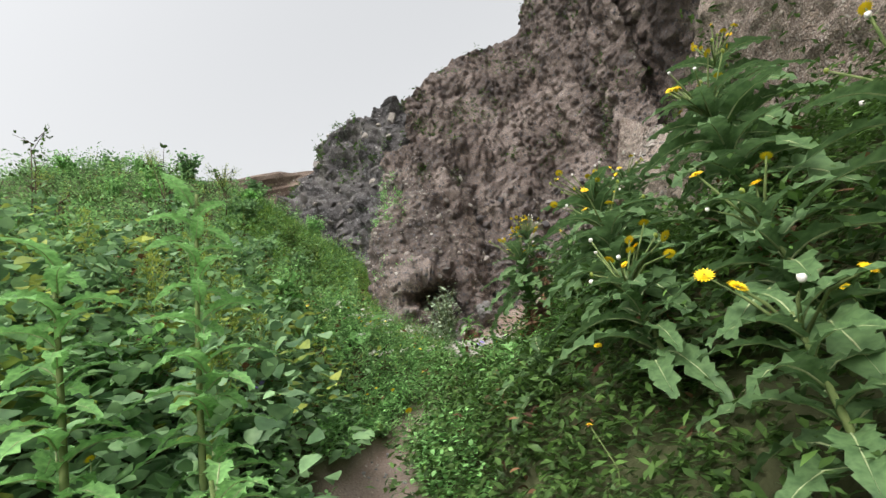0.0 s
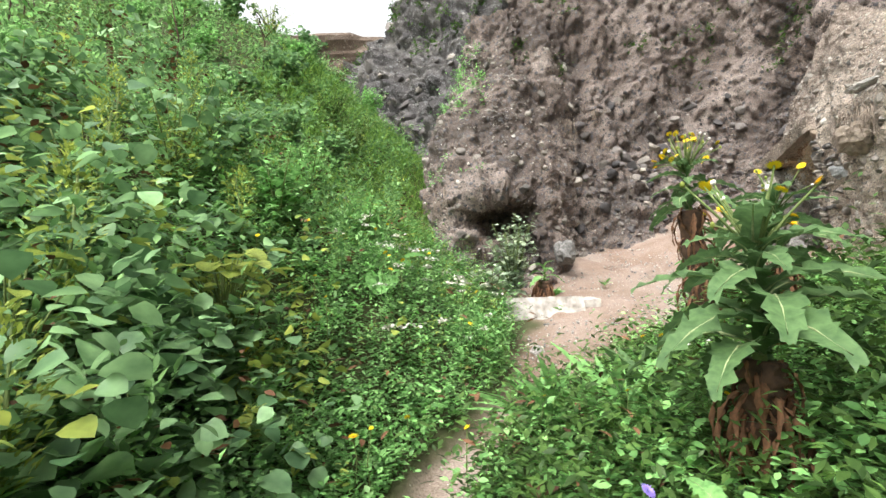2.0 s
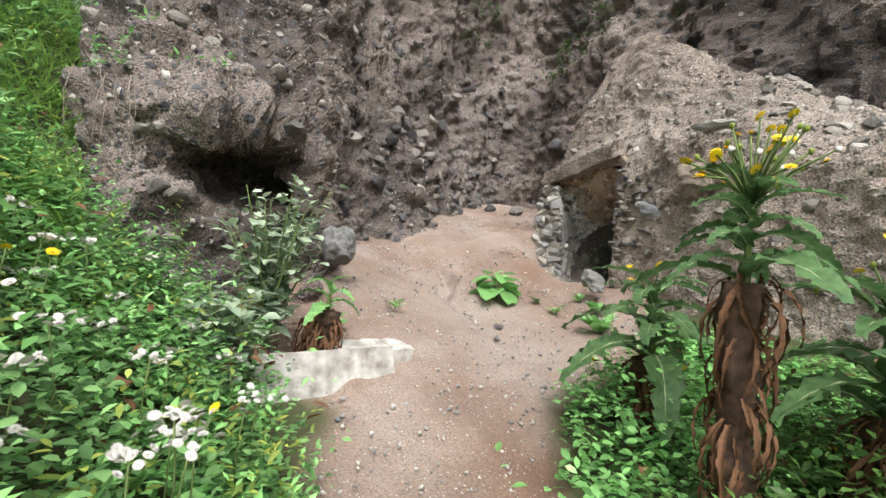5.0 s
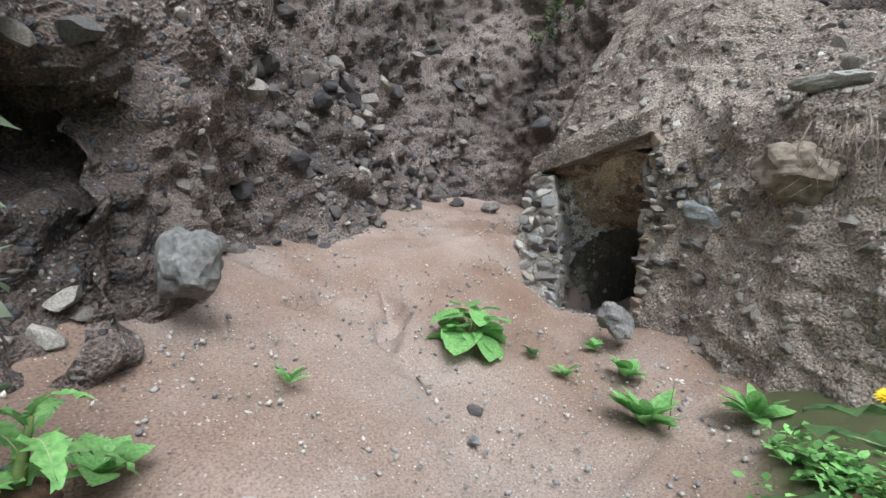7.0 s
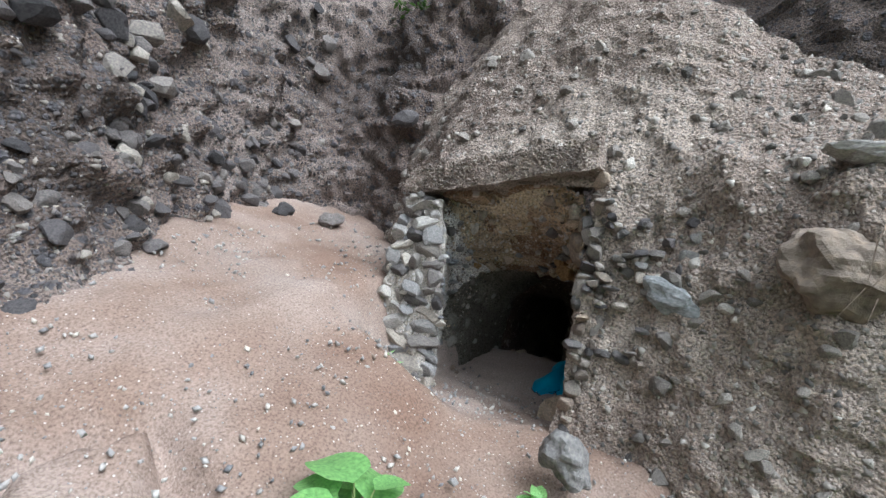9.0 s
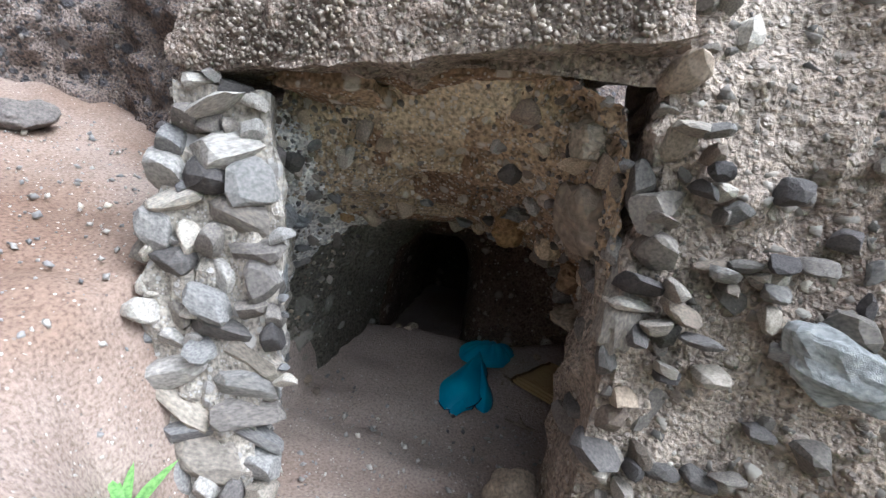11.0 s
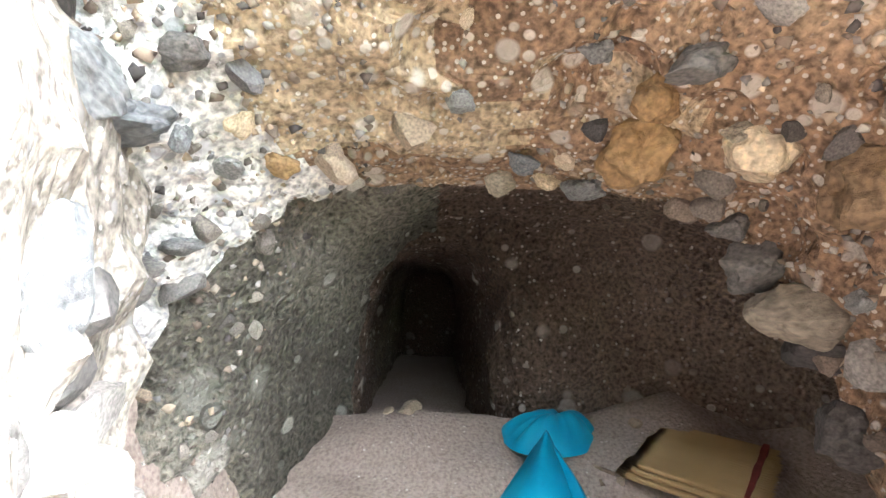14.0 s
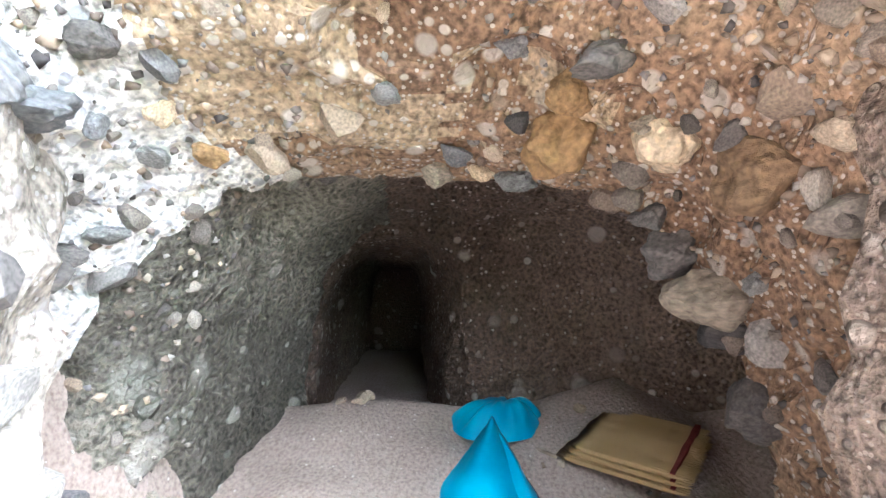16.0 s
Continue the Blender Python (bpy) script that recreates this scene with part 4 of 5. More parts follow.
YELLOWING = leaf_material("yellowing_leaf", (0.16, 0.24, 0.05), (0.36, 0.42, 0.1), 0.45, 0.4)
GLAUCOUS = leaf_material("blue_green_leaf", (0.045, 0.095, 0.042), (0.13, 0.225, 0.095), 0.48, 0.35)
GREY_LEAF = leaf_material("grey_green_leaf", (0.18, 0.25, 0.18), (0.4, 0.48, 0.36), 0.5, 0.25)
GRASSY = leaf_material("grass_blade", (0.1, 0.2, 0.045), (0.24, 0.39, 0.1), 0.5, 0.4)
DRY = leaf_material("dry_leaf", (0.055, 0.026, 0.016), (0.17, 0.085, 0.048), 0.8, 0.1)
STEM = plain_material("green_stem", (0.07, 0.11, 0.03), (0.16, 0.2, 0.07))
BARK = plain_material("dead_leaf_bark", (0.03, 0.02, 0.015), (0.09, 0.05, 0.03), 24.0, 0.95, 0.8)
PETAL = plain_material("yellow_petal", (0.75, 0.5, 0.01), (0.9, 0.68, 0.02), 40, 0.6, 0.1)
WHITE_PETAL = plain_material("white_floret", (0.5, 0.45, 0.4), (0.78, 0.76, 0.73), 60, 0.7, 0.1)
PURPLE_PETAL = plain_material("violet_petal", (0.2, 0.14, 0.5), (0.34, 0.25, 0.68), 40, 0.6, 0.1)
ROOT = plain_material("dry_root", (0.12, 0.09, 0.07), (0.3, 0.24, 0.19), 30, 0.9, 0.5)


def blade(width, rows, droop=0.25, fold=0.12, shape=None):
    """A leaf one unit long along +y: midrib lowered, margins raised, tip drooping."""
    v, f = [(0, 0, 0)], []
    ts = np.linspace(0, 1, rows + 2)[1:-1]
    for t in ts:
        w = width * (shape(t) if shape else math.sin(math.pi * min(1, t * 0.94 + 0.05)) ** 0.8) / 2
        z = -droop * t * t
        v += [(-w, t, z + fold * w * 2), (0, t, z), (w, t, z + fold * w * 2)]
    v.append((0, 1, -droop))
    f += [[0, 2, 1], [0, 3, 2]]
    for k in range(rows - 1):
        a, b = 1 + 3 * k, 4 + 3 * k
        f += [[a, a + 1, b + 1, b], [a + 1, a + 2, b + 2, b + 1]]
    a, tip = 1 + 3 * (rows - 1), len(v) - 1
    f += [[a, a + 1, tip], [a + 1, a + 2, tip]]
    return np.array(v, float), f


LANCE = blade(0.34, 2)
OVAL = blade(0.6, 2, 0.2)
HEART = blade(0.95, 3, 0.2, 0.08, lambda t: float(np.interp(t, [0, 0.2, 0.4, 0.6, 0.8, 1], [0.5, 0.9, 1.0, 0.85, 0.5, 0])))
ROUND = blade(1.0, 4, 0.25, 0.1, lambda t: math.sin(math.pi * min(1, 0.14 + 0.84 * t)) ** 0.6)
STRAP = blade(0.07, 2, 0.5, 0.0)
SLIM = blade(0.4, 1, 0.15)


def herbs(name, label, pts, tall, leaves, size, shape, material, seed, lift=(0.1, 0.9), spread=0.06, smooth=True, tilt=(-0.2, 0.9)):
    """A thick cover of sprigs: leaves set round many short upright stems."""
    r = np.random.default_rng(seed)
    n = len(pts)
    h = (tall[0] + (tall[1] - tall[0]) * r.random(n)) * np.clip(1 + 0.9 * vnoise(pts, 0.8, 77) + 0.4 * vnoise(pts, 0.25, seed + 3), 0.2, 2.2)
    p = np.repeat(pts, leaves, 0)
    u = r.uniform(*lift, len(p))
    yaw = r.uniform(0, 2 * math.pi, len(p))
    lean = r.normal(0, spread, (n, 2))
    p = p.copy()
    p[:, 2] += u * np.repeat(h, leaves)
    p[:, :2] += np.repeat(lean, leaves, 0) * u[:, None] * 2 + r.normal(0, spread * 0.5, (len(p), 2))
    pitch = r.uniform(tilt[0], tilt[1], len(p))
    s = r.uniform(*size, len(p)) * (1.15 - 0.4 * u)
    me = joined(name, shape, p, rotations(yaw, pitch, r.normal(0, 0.35, len(p))), s, material, smooth)
    return tagged(new(name, me), label, "plants", kind="stuff")


def cover(x0, x1, y0, y1, n, seed, keep=None, gap=0.35):
    """Places on planted ground, patchy."""
    r = np.random.default_rng(seed)
    x, y = r.uniform(x0, x1, n), r.uniform(y0, y1, n)
    p = np.stack([x, y, land(x, y)], 1)
    ok = (bare(x, y) < 0.12) & (vnoise(p * np.array([1, 1, 0]), 0.5, seed) > -1 + gap)
    if keep is not None:
        ok &= keep(x, y)
    return p[ok]


def left_of(x, y, d=0.0):
    return x < interp(y, BANK_Y, BANK_X) - d


def clear_of_rock(x, y):
    return ~((x > -0.75) & (y > 8.6)) & ~((x > 4.0) & (y < 9)) & ~((x > 3.4) & (y > 8.1)) & ~((x > 0.75) & (y > 7.3) & (x < 3.0) & (y > 7.6))


hill = lambda x, y: left_of(x, y)
near_bank = lambda x, y: left_of(x, y) & (y < 4.8)
herbs("broadleaf_cover", "dense tangle of broad heart-shaped dull green leaves on the bank", cover(-4.2, -0.6, -1.5, 4.6, 2200, 901, lambda x, y: left_of(x, y, 0.1) & ((y < 3.2) | left_of(x, y, 0.55)) & (np.hypot(x + 0.95, y - 0.7) > 0.5)), (0.35, 0.95), 9, (0.06, 0.135), HEART, BROAD, 902, (0.1, 1.0), 0.1, True, (-0.6, 0.25))
herbs("pale_broadleaf_cover", "yellow-green broad leaves catching light on the bank", cover(-4.2, -0.7, 0.2, 5.5, 420, 903, lambda x, y: left_of(x, y, 0.3), 0.9), (0.5, 0.95), 7, (0.06, 0.12), HEART, YELLOWING, 904, (0.5, 1.0), 0.1, True, (-0.5, 0.4))
herbs("large_leaf_cover", "large round blue-green leaves standing out of the tangled bank", cover(-4.4, -0.7, -0.4, 6.2, 650, 961, lambda x, y: left_of(x, y, 0.35) & ((y < 4.4) | left_of(x, y, 1.4)) & (np.hypot(x + 0.95, y - 0.7) > 0.5), 0.6), (0.45, 1.0), 7, (0.07, 0.15), ROUND, BROAD, 962, (0.35, 1.0), 0.12, True, (-0.9, 0.1))
herbs("dry_bank_weeds", "withered reddish-brown leaves and seed stalks in the bank", cover(-4.5, -0.9, 2.0, 8.0, 240, 963, lambda x, y: left_of(x, y, 0.4), 1.0), (0.5, 0.95), 12, (0.03, 0.08), OVAL, DRY, 964, (0.5, 1.0), 0.07)
herbs("tall_bank_weeds", "upright pale green weeds rising above the bank", cover(-5.5, -0.9, 0.5, 8.5, 700, 965, lambda x, y: left_of(x, y, 0.5), 0.8), (0.7, 1.15), 22, (0.05, 0.1), LANCE, MEADOW, 966, (0.3, 1.0), 0.03, True, (0.2, 1.3))
herbs("herb_cover", "lush small-leaved green herbs covering the bank", cover(-3.2, 1.2, 3.0, 9.4, 4300, 905, lambda x, y: left_of(x, y, -0.05) & clear_of_rock(x, y), 0.45), (0.15, 0.42), 15, (0.035, 0.085), SLIM, LUSH, 906, (0.1, 1.0), 0.07)
herbs("dark_herb_cover", "small dark green toothed herbs filling the bank", cover(-3.2, 1.2, 3.0, 9.4, 4200, 941, lambda x, y: left_of(x, y, -0.05) & clear_of_rock(x, y), 0.1), (0.12, 0.4), 18, (0.025, 0.065), OVAL, MEADOW, 942, (0.05, 1.0), 0.06)
herbs("fresh_sprigs", "bright yellow-green sprigs standing out of the herbs", cover(-3.0, 1.0, 3.2, 8.6, 700, 943, lambda x, y: left_of(x, y, 0.0) & clear_of_rock(x, y), 0.8), (0.3, 0.55), 16, (0.03, 0.07), LANCE, YELLOWING, 944, (0.4, 1.0), 0.05)
herbs("path_edge_herbs", "low lush green herbs along the path edge", cover(-1.6, 0.4, -1.5, 6.6, 2600, 907, lambda x, y: left_of(x, y, -0.75) & ~left_of(x, y, 0.5), 0.0), (0.16, 0.42), 15, (0.025, 0.06), OVAL, LUSH, 908, (0.1, 1.0), 0.06)
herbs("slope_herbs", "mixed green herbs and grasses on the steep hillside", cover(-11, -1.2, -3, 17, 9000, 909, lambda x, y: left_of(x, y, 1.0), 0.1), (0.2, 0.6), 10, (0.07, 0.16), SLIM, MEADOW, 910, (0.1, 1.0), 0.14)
herbs("gully_grass", "fresh green grass filling the gully below the cliff", cover(-4.5, -0.5, 7.5, 16, 3000, 911, lambda x, y: left_of(x, y, 0.1) & clear_of_rock(x, y), 0.15), (0.1, 0.3), 8, (0.14, 0.3), STRAP, GRASSY, 912, (0.0, 0.4), 0.05, True, (0.5, 1.4))
right_side = lambda x, y: (x > interp(y, PATH_Y, PATH_X)) & clear_of_rock(x, y)
herbs("right_bank_herbs", "dense small-leaved herbs on the bank below the cliff, green darkened to imitate shade", cover(-0.4, 3.2, -0.6, 6.0, 5200, 913, right_side, 0.0), (0.2, 0.6), 12, (0.04, 0.1), SLIM, HERB_SHADED, 914, (0.05, 1.0), 0.08)
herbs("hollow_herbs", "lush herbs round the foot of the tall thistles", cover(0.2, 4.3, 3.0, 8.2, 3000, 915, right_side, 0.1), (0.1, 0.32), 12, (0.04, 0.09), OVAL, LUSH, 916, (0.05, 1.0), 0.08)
herbs("pale_slope_weeds", "pale yellow-green flowering weeds among the slope herbs", cover(-9, -1.0, 0, 14, 1100, 931, lambda x, y: left_of(x, y, 0.6), 0.9), (0.4, 0.75), 12, (0.03, 0.07), LANCE, YELLOWING, 932, (0.45, 1.0), 0.06, True, (0.0, 1.2))
herbs("reddish_slope_weeds", "withered reddish-brown weeds among the slope herbs", cover(-8, -1.0, 2, 12, 220, 933, lambda x, y: left_of(x, y, 0.8), 1.1), (0.3, 0.6), 10, (0.03, 0.08), OVAL, DRY, 934, (0.4, 1.0), 0.08)
herbs("brown_litter", "dry brown stalks and dead leaves among the green", cover(-5, 3.5, -0.5, 8, 900, 917, lambda x, y: clear_of_rock(x, y), 0.7), (0.2, 0.6), 5, (0.05, 0.12), LANCE, DRY, 918, (0.1, 0.9), 0.1)


def hanging(name, label, face, region, n, tall, size, shape, material, seed, leaves=8):
    r = np.random.default_rng(seed)
    q, nn = FACES[face]
    ok = np.nonzero(region(q) & (nn[:, 2] > -0.1))[0]
    pick = r.choice(ok, n)
    m = vnoise(q[pick], 1.1, seed) > 0.05
    return herbs(name, label, q[pick[m]] - np.array([0, 0, 0.03]), tall, leaves, size, shape, material, seed + 1, (0, 1), 0.08)


hanging("cliff_top_scrub", "sparse green scrub clinging to the cliff", "cliff_main", lambda q: (q[:, 2] > 7.5), 1300, (0.1, 0.3), (0.06, 0.14), LANCE, HERB_SHADED, 921)
hanging("nose_scrub", "tufts of grass and herbs on the rock nose", "cliff_nose", lambda q: (q[:, 2] > 4.6) & (q[:, 0] < 0.3), 500, (0.08, 0.25), (0.05, 0.1), LANCE, LUSH, 923)
hanging("far_scrub", "green tufts on the boulder cliff", "cliff_far", lambda q: (q[:, 2] > 10.5) | (q[:, 0] < -3.5), 800, (0.15, 0.4), (0.1, 0.2), LANCE, HERB_SHADED, 925)
hanging("mound_scrub", "dark green herbs draping the cliff foot", "gravel_mound", lambda q: (q[:, 1] < 5.2), 1500, (0.2, 0.5), (0.05, 0.11), LANCE, HERB_SHADED, 927, 10)
hanging("right_cliff_scrub", "dark green scrub on the shaded cliff", "cliff_right", lambda q: (q[:, 1] < 4.5) & (q[:, 2] < 9), 1200, (0.2, 0.5), (0.08, 0.16), LANCE, HERB_SHADED, 929)


# ---- single plants with parts ----
def tube(points, radii, sides=6):
    """A bent round stem through points."""
    pts = [Vector(p) for p in points]
    v, f = [], []
    for i, p in enumerate(pts):
        d = (pts[min(i + 1, len(pts) - 1)] - pts[max(i - 1, 0)]).normalized()
        a = d.orthogonal().normalized()
        b = d.cross(a)
        for k in range(sides):
            t = 2 * math.pi * k / sides
            v.append(tuple(p + (a * math.cos(t) + b * math.sin(t)) * radii[i]))
    for i in range(len(pts) - 1):
        for k in range(sides):
            f.append([i * sides + k, i * sides + (k + 1) % sides, (i + 1) * sides + (k + 1) % sides, (i + 1) * sides + k])
    f.append(list(range(sides))[::-1])
    f.append([(len(pts) - 1) * sides + k for k in range(sides)])
    return np.array(v), f


def thistle_leaf(seed, lobes=9, width=0.4):
    """A long sow-thistle leaf: pale midrib, toothed lobes, arching over."""
    r = np.random.default_rng(seed)
    rows = lobes * 2 + 1
    v, f = [], []
    for k in range(rows + 1):
        t = k / rows
        env = math.sin(math.pi * (0.06 + 0.9 * t)) ** 0.7
        w = width * env * (1.0 if k % 2 else 0.66) / 2 * r.uniform(0.8, 1.15)
        sweep = -0.03 if k % 2 else 0.02
        z = 0.18 * math.sin(t * 2.2) - 0.62 * t * t
        wave = 0.035 * math.sin(k * 2.1 + seed) + r.normal(0, 0.01)
        v += [(-w, t + sweep, z + 0.25 * w + wave), (-w * 0.5, t, z + 0.1 * w), (0, t, z - 0.012), (w * 0.5, t, z + 0.1 * w), (w, t + sweep, z + 0.25 * w - wave)]
    for k in range(rows):
        for c in range(4):
            a = k * 5 + c
            f.append([a, a + 1, a + 6, a + 5])
    return np.array(v), f


RIB = plain_material("pale_midrib", (0.25, 0.3, 0.14), (0.4, 0.45, 0.25), 30, 0.6, 0.1)
THISTLE = [thistle_leaf(k) for k in range(4)]


def ribbed_leaf_mesh(shape, material):
    v, f = shape
    rib, g = tube([(0, t, 0.18 * math.sin(t * 2.2) - 0.62 * t * t - 0.003) for t in (0, 0.25, 0.5, 0.75, 0.95)], [0.014, 0.012, 0.009, 0.006, 0.003], 5)
    me = mesh_from("leaf", np.concatenate([v, rib]), [list(p) for p in f] + [[i + len(v) for i in p] for p in g], material, True)
    me.materials.append(RIB)
    me.polygons.foreach_set("material_index", np.array([0] * len(f) + [1] * len(g), np.int32))
    return me


THISTLE_MESH = [ribbed_leaf_mesh(s, GLAUCOUS) for s in THISTLE]
THISTLE_FRESH = [ribbed_leaf_mesh(s, LUSH) for s in THISTLE]
DRY_MESH = [mesh_from("dead_leaf", *thistle_leaf(20 + k, 5, 0.22), DRY, True) for k in range(3)]


def daisy_mesh():
    """A double yellow flower head, about one unit across."""
    v, f = [], []
    for ring, (n, r0, tilt) in enumerate(((16, 0.5, 0.12), (12, 0.38, 0.3), (8, 0.22, 0.45))):
        for k in range(n):
            a = 2 * math.pi * (k + 0.4 * ring) / n
            c, s = math.cos(a), math.sin(a)
            b = len(v)
            w = 0.07
            z = 0.05 * ring
            v += [(0.05 * c, 0.05 * s, z), (r0 * 0.6 * c - w * s, r0 * 0.6 * s + w * c, z + tilt * r0 * 0.6), (r0 * c, r0 * s, z + tilt * r0), (r0 * 0.6 * c + w * s, r0 * 0.6 * s - w * c, z + tilt * r0 * 0.6)]
            f.append([b, b + 1, b + 2, b + 3])
    return mesh_from("flower_head", np.array(v), f, PETAL)


DAISY = daisy_mesh()
PUFF = mesh_from("seed_head", *rock_shape(888, 2, 0, 0.25), WHITE_PETAL, True)
BUD = mesh_from("bud", *rock_shape(889, 1, 0, 0.1, (0.8, 0.8, 1.1)), YELLOWING, True)


def sow_thistle(label, x, y, trunk, crown, leaves, size, flowers, seed, fresh=False, z=None):
    """A tall woody sow-thistle: shaggy stem of dead leaves, crown of long toothed leaves, yellow heads."""
    r = np.random.default_rng(seed)
    base = new("sow_thistle")
    base.location = (x, y, float(land(x, y)) - 0.05 if z is None else z)
    tagged(base, label, "plant", "sow-thistles beside the path")
    top = trunk + crown
    bend = r.normal(0, 0.05, 2)
    stem = [(bend[0] * t * t, bend[1] * t * t, top * t) for t in np.linspace(0, 1, 8)]
    part("stem", mesh_from("stem", *tube(stem, np.linspace(0.05 if trunk > 0.4 else 0.018, 0.007, 8), 7), STEM, True), base)
    if trunk > 0.25:
        n = 26
        v, f = tube([(bend[0] * t * t, bend[1] * t * t, trunk * t) for t in np.linspace(0, 1, n)], 0.05 + 0.03 * r.random(n) + 0.02 * np.linspace(0, 1, n), 14)
        v[:, :2] += 0.03 * np.stack([vnoise(v * [1, 1, 0.3], 0.03, seed), vnoise(v * [1, 1, 0.3], 0.03, seed + 5)], 1)
        part("trunk", mesh_from("trunk", v, f, BARK, True), base, "dark shaggy trunk of old leaf bases")
        for k in range(90):
            a, t = r.uniform(0, 360), r.uniform(0.25, 1.05)
            s = r.uniform(0.14, 0.32)
            part("dead_leaf", DRY_MESH[k % 3], base, "withered brown leaf" if k == 0 else "", place(0.07 * math.cos(radians(a + 90)), 0.07 * math.sin(radians(a + 90)), trunk * t, (s * 0.55, s, s), -66 + r.uniform(-22, 28), r.uniform(-20, 20), a))
    for k in range(leaves):
        u = k / max(1, leaves - 1)
        s = size * r.uniform(0.75, 1.1) * (1.1 - 0.45 * u)
        part("leaf", (THISTLE_FRESH if fresh else THISTLE_MESH)[k % 4], base, "", place(bend[0] * 0.7, bend[1] * 0.7, trunk + (crown * 0.97) * u, s, r.uniform(-8, 18) + 35 * u, r.uniform(-15, 15), k * 137.5 + r.uniform(-20, 20)))
    for k in range(flowers):
        a, h = r.uniform(0, 6.28), r.uniform(0.05, 0.3)
        d = r.uniform(0.05, 0.3)
        p = (bend[0] + d * math.cos(a), bend[1] + d * math.sin(a), top + h - 0.2 * d)
        part("flower_stalk", mesh_from("flower_stalk", *tube([(bend[0], bend[1], top - 0.08), (bend[0] + 0.5 * d * math.cos(a), bend[1] + 0.5 * d * math.sin(a), top + h * 0.3), p], [0.008, 0.006, 0.004], 5), STEM, True), base)
        pick = r.random()
        if pick < 0.55:
            part("flower_head", DAISY, base, "yellow flower head" if k == 0 else "", place(*p, r.uniform(0.05, 0.075), r.uniform(-50, 50), r.uniform(-50, 50), 0))
        elif pick < 0.8:
            part("seed_head", PUFF, base, "fluffy white seed head", place(*p, r.uniform(0.008, 0.013)))
        else:
            part("bud", BUD, base, "", place(*p, 0.016))
    return base


sow_thistle("tall sow-thistle with shaggy brown trunk and yellow flowers", 1.82, 5.9, 1.25, 0.42, 17, 0.4, 44, 31)
sow_thistle("sow-thistle with a dead-leaf trunk and arching toothed leaves", 2.25, 5.5, 0.65, 0.5, 18, 0.52, 9, 32)
sow_thistle("sow-thistle with withered brown skirt and yellow heads", 1.0, 3.75, 0.55, 0.5, 24, 0.52, 16, 33)
sow_thistle("large sow-thistle with blue-green leaves and yellow flowers", 1.45, 2.75, 0.35, 0.6, 26, 0.58, 16, 34)
sow_thistle("leafy sow-thistle by the path with open yellow flowers", 0.95, 1.5, 0.15, 0.5, 22, 0.46, 14, 35)
sow_thistle("dark leafy sow-thistle on the shaded bank", 1.9, 1.7, 0.3, 0.7, 26, 0.58, 16, 36)
sow_thistle("tall leafy sow-thistle on the bank", 2.4, 3.9, 0.5, 0.7, 24, 0.6, 12, 37)
sow_thistle("sow-thistle with large yellow flowers at the path edge", 0.86, 0.55, 0.1, 0.62, 22, 0.4, 4, 43)
sow_thistle("dark leafy sow-thistle on the shaded bank", 1.75, 0.7, 0.2, 0.7, 24, 0.5, 10, 44)
sow_thistle("dark leafy sow-thistle below the cliff", 2.7, 2.4, 0.4, 0.8, 22, 0.6, 12, 45)
sow_thistle("broad-leaved sow-thistle crowding the path edge", 1.3, 0.95, 0.15, 0.55, 20, 0.55, 5, 46)
sow_thistle("broad-leaved sow-thistle with drooping leaves", 1.2, 2.1, 0.2, 0.6, 22, 0.6, 8, 47)
sow_thistle("low sow-thistle rosette at the path edge", 0.6, 2.35, 0.05, 0.3, 14, 0.42, 0, 48)
sow_thistle("leafy sow-thistle among dark herbs", 1.85, 3.3, 0.3, 0.6, 20, 0.6, 8, 49)
sow_thistle("low sow-thistle rosette at the path edge", 0.55, 3.2, 0.05, 0.3, 14, 0.4, 0, 50, True)
sow_thistle("tall leafy pale green weed without flowers", -1.05, 1.12, 0.1, 1.75, 52, 0.28, 0, 38, True)
sow_thistle("leafy pale green weed without flowers", -1.3, 0.85, 0.1, 1.35, 44, 0.3, 0, 51, True)
sow_thistle("leafy pale green sow-thistle with broad leaves", -0.8, 0.72, 0.1, 0.95, 30, 0.36, 0, 52, True)
sow_thistle("young pale green sow-thistle", -0.92, 0.15, 0.05, 0.85, 22, 0.46, 0, 39, True)
sow_thistle("young pale green sow-thistle", -0.8, 1.6, 0.05, 0.4, 14, 0.28, 0, 40, True)
sow_thistle("young sow-thistle rosette beside the sand", 2.5, 6.7, 0.5, 0.45, 18, 0.6, 3, 41)
sow_thistle("weed with a dead brown trunk behind the concrete", 0.9, 8.42, 0.42, 0.2, 8, 0.3, 0, 42, True)


def dock(label, x, y, n, size, width, material, seed, tilt=(25, 65)):
    """A rosette of plain leaves from one root."""
    r = np.random.default_rng(seed)
    base = new("leafy_plant")
    base.location = (x, y, float(land(x, y)) + 0.005)
    tagged(base, label, "plant")
    me = mesh_from("leaf", *blade(width, 5, 0.35, 0.1), material, True)
    for k in range(n):
        s = size * r.uniform(0.6, 1.05)
        part("leaf", me, base, "", place(0, 0, 0.01 + 0.05 * r.random(), s, r.uniform(*tilt), r.uniform(-20, 20), k * 137.5 + r.uniform(-15, 15)))
    return base


dock("clump of long narrow green leaves beside the path", 0.38, 4.95, 54, 0.62, 0.12, LUSH, 61, (30, 75))
dock("clump of long narrow green leaves leaning over the path", 0.75, 4.75, 40, 0.6, 0.12, LUSH, 73, (30, 75))
dock("clump of narrow green leaves among herbs", 1.0, 5.0, 24, 0.5, 0.18, GLAUCOUS, 62, (30, 75))
dock("strap-leaved green plant at the path edge", 0.55, 5.5, 14, 0.3, 0.2, LUSH, 66)
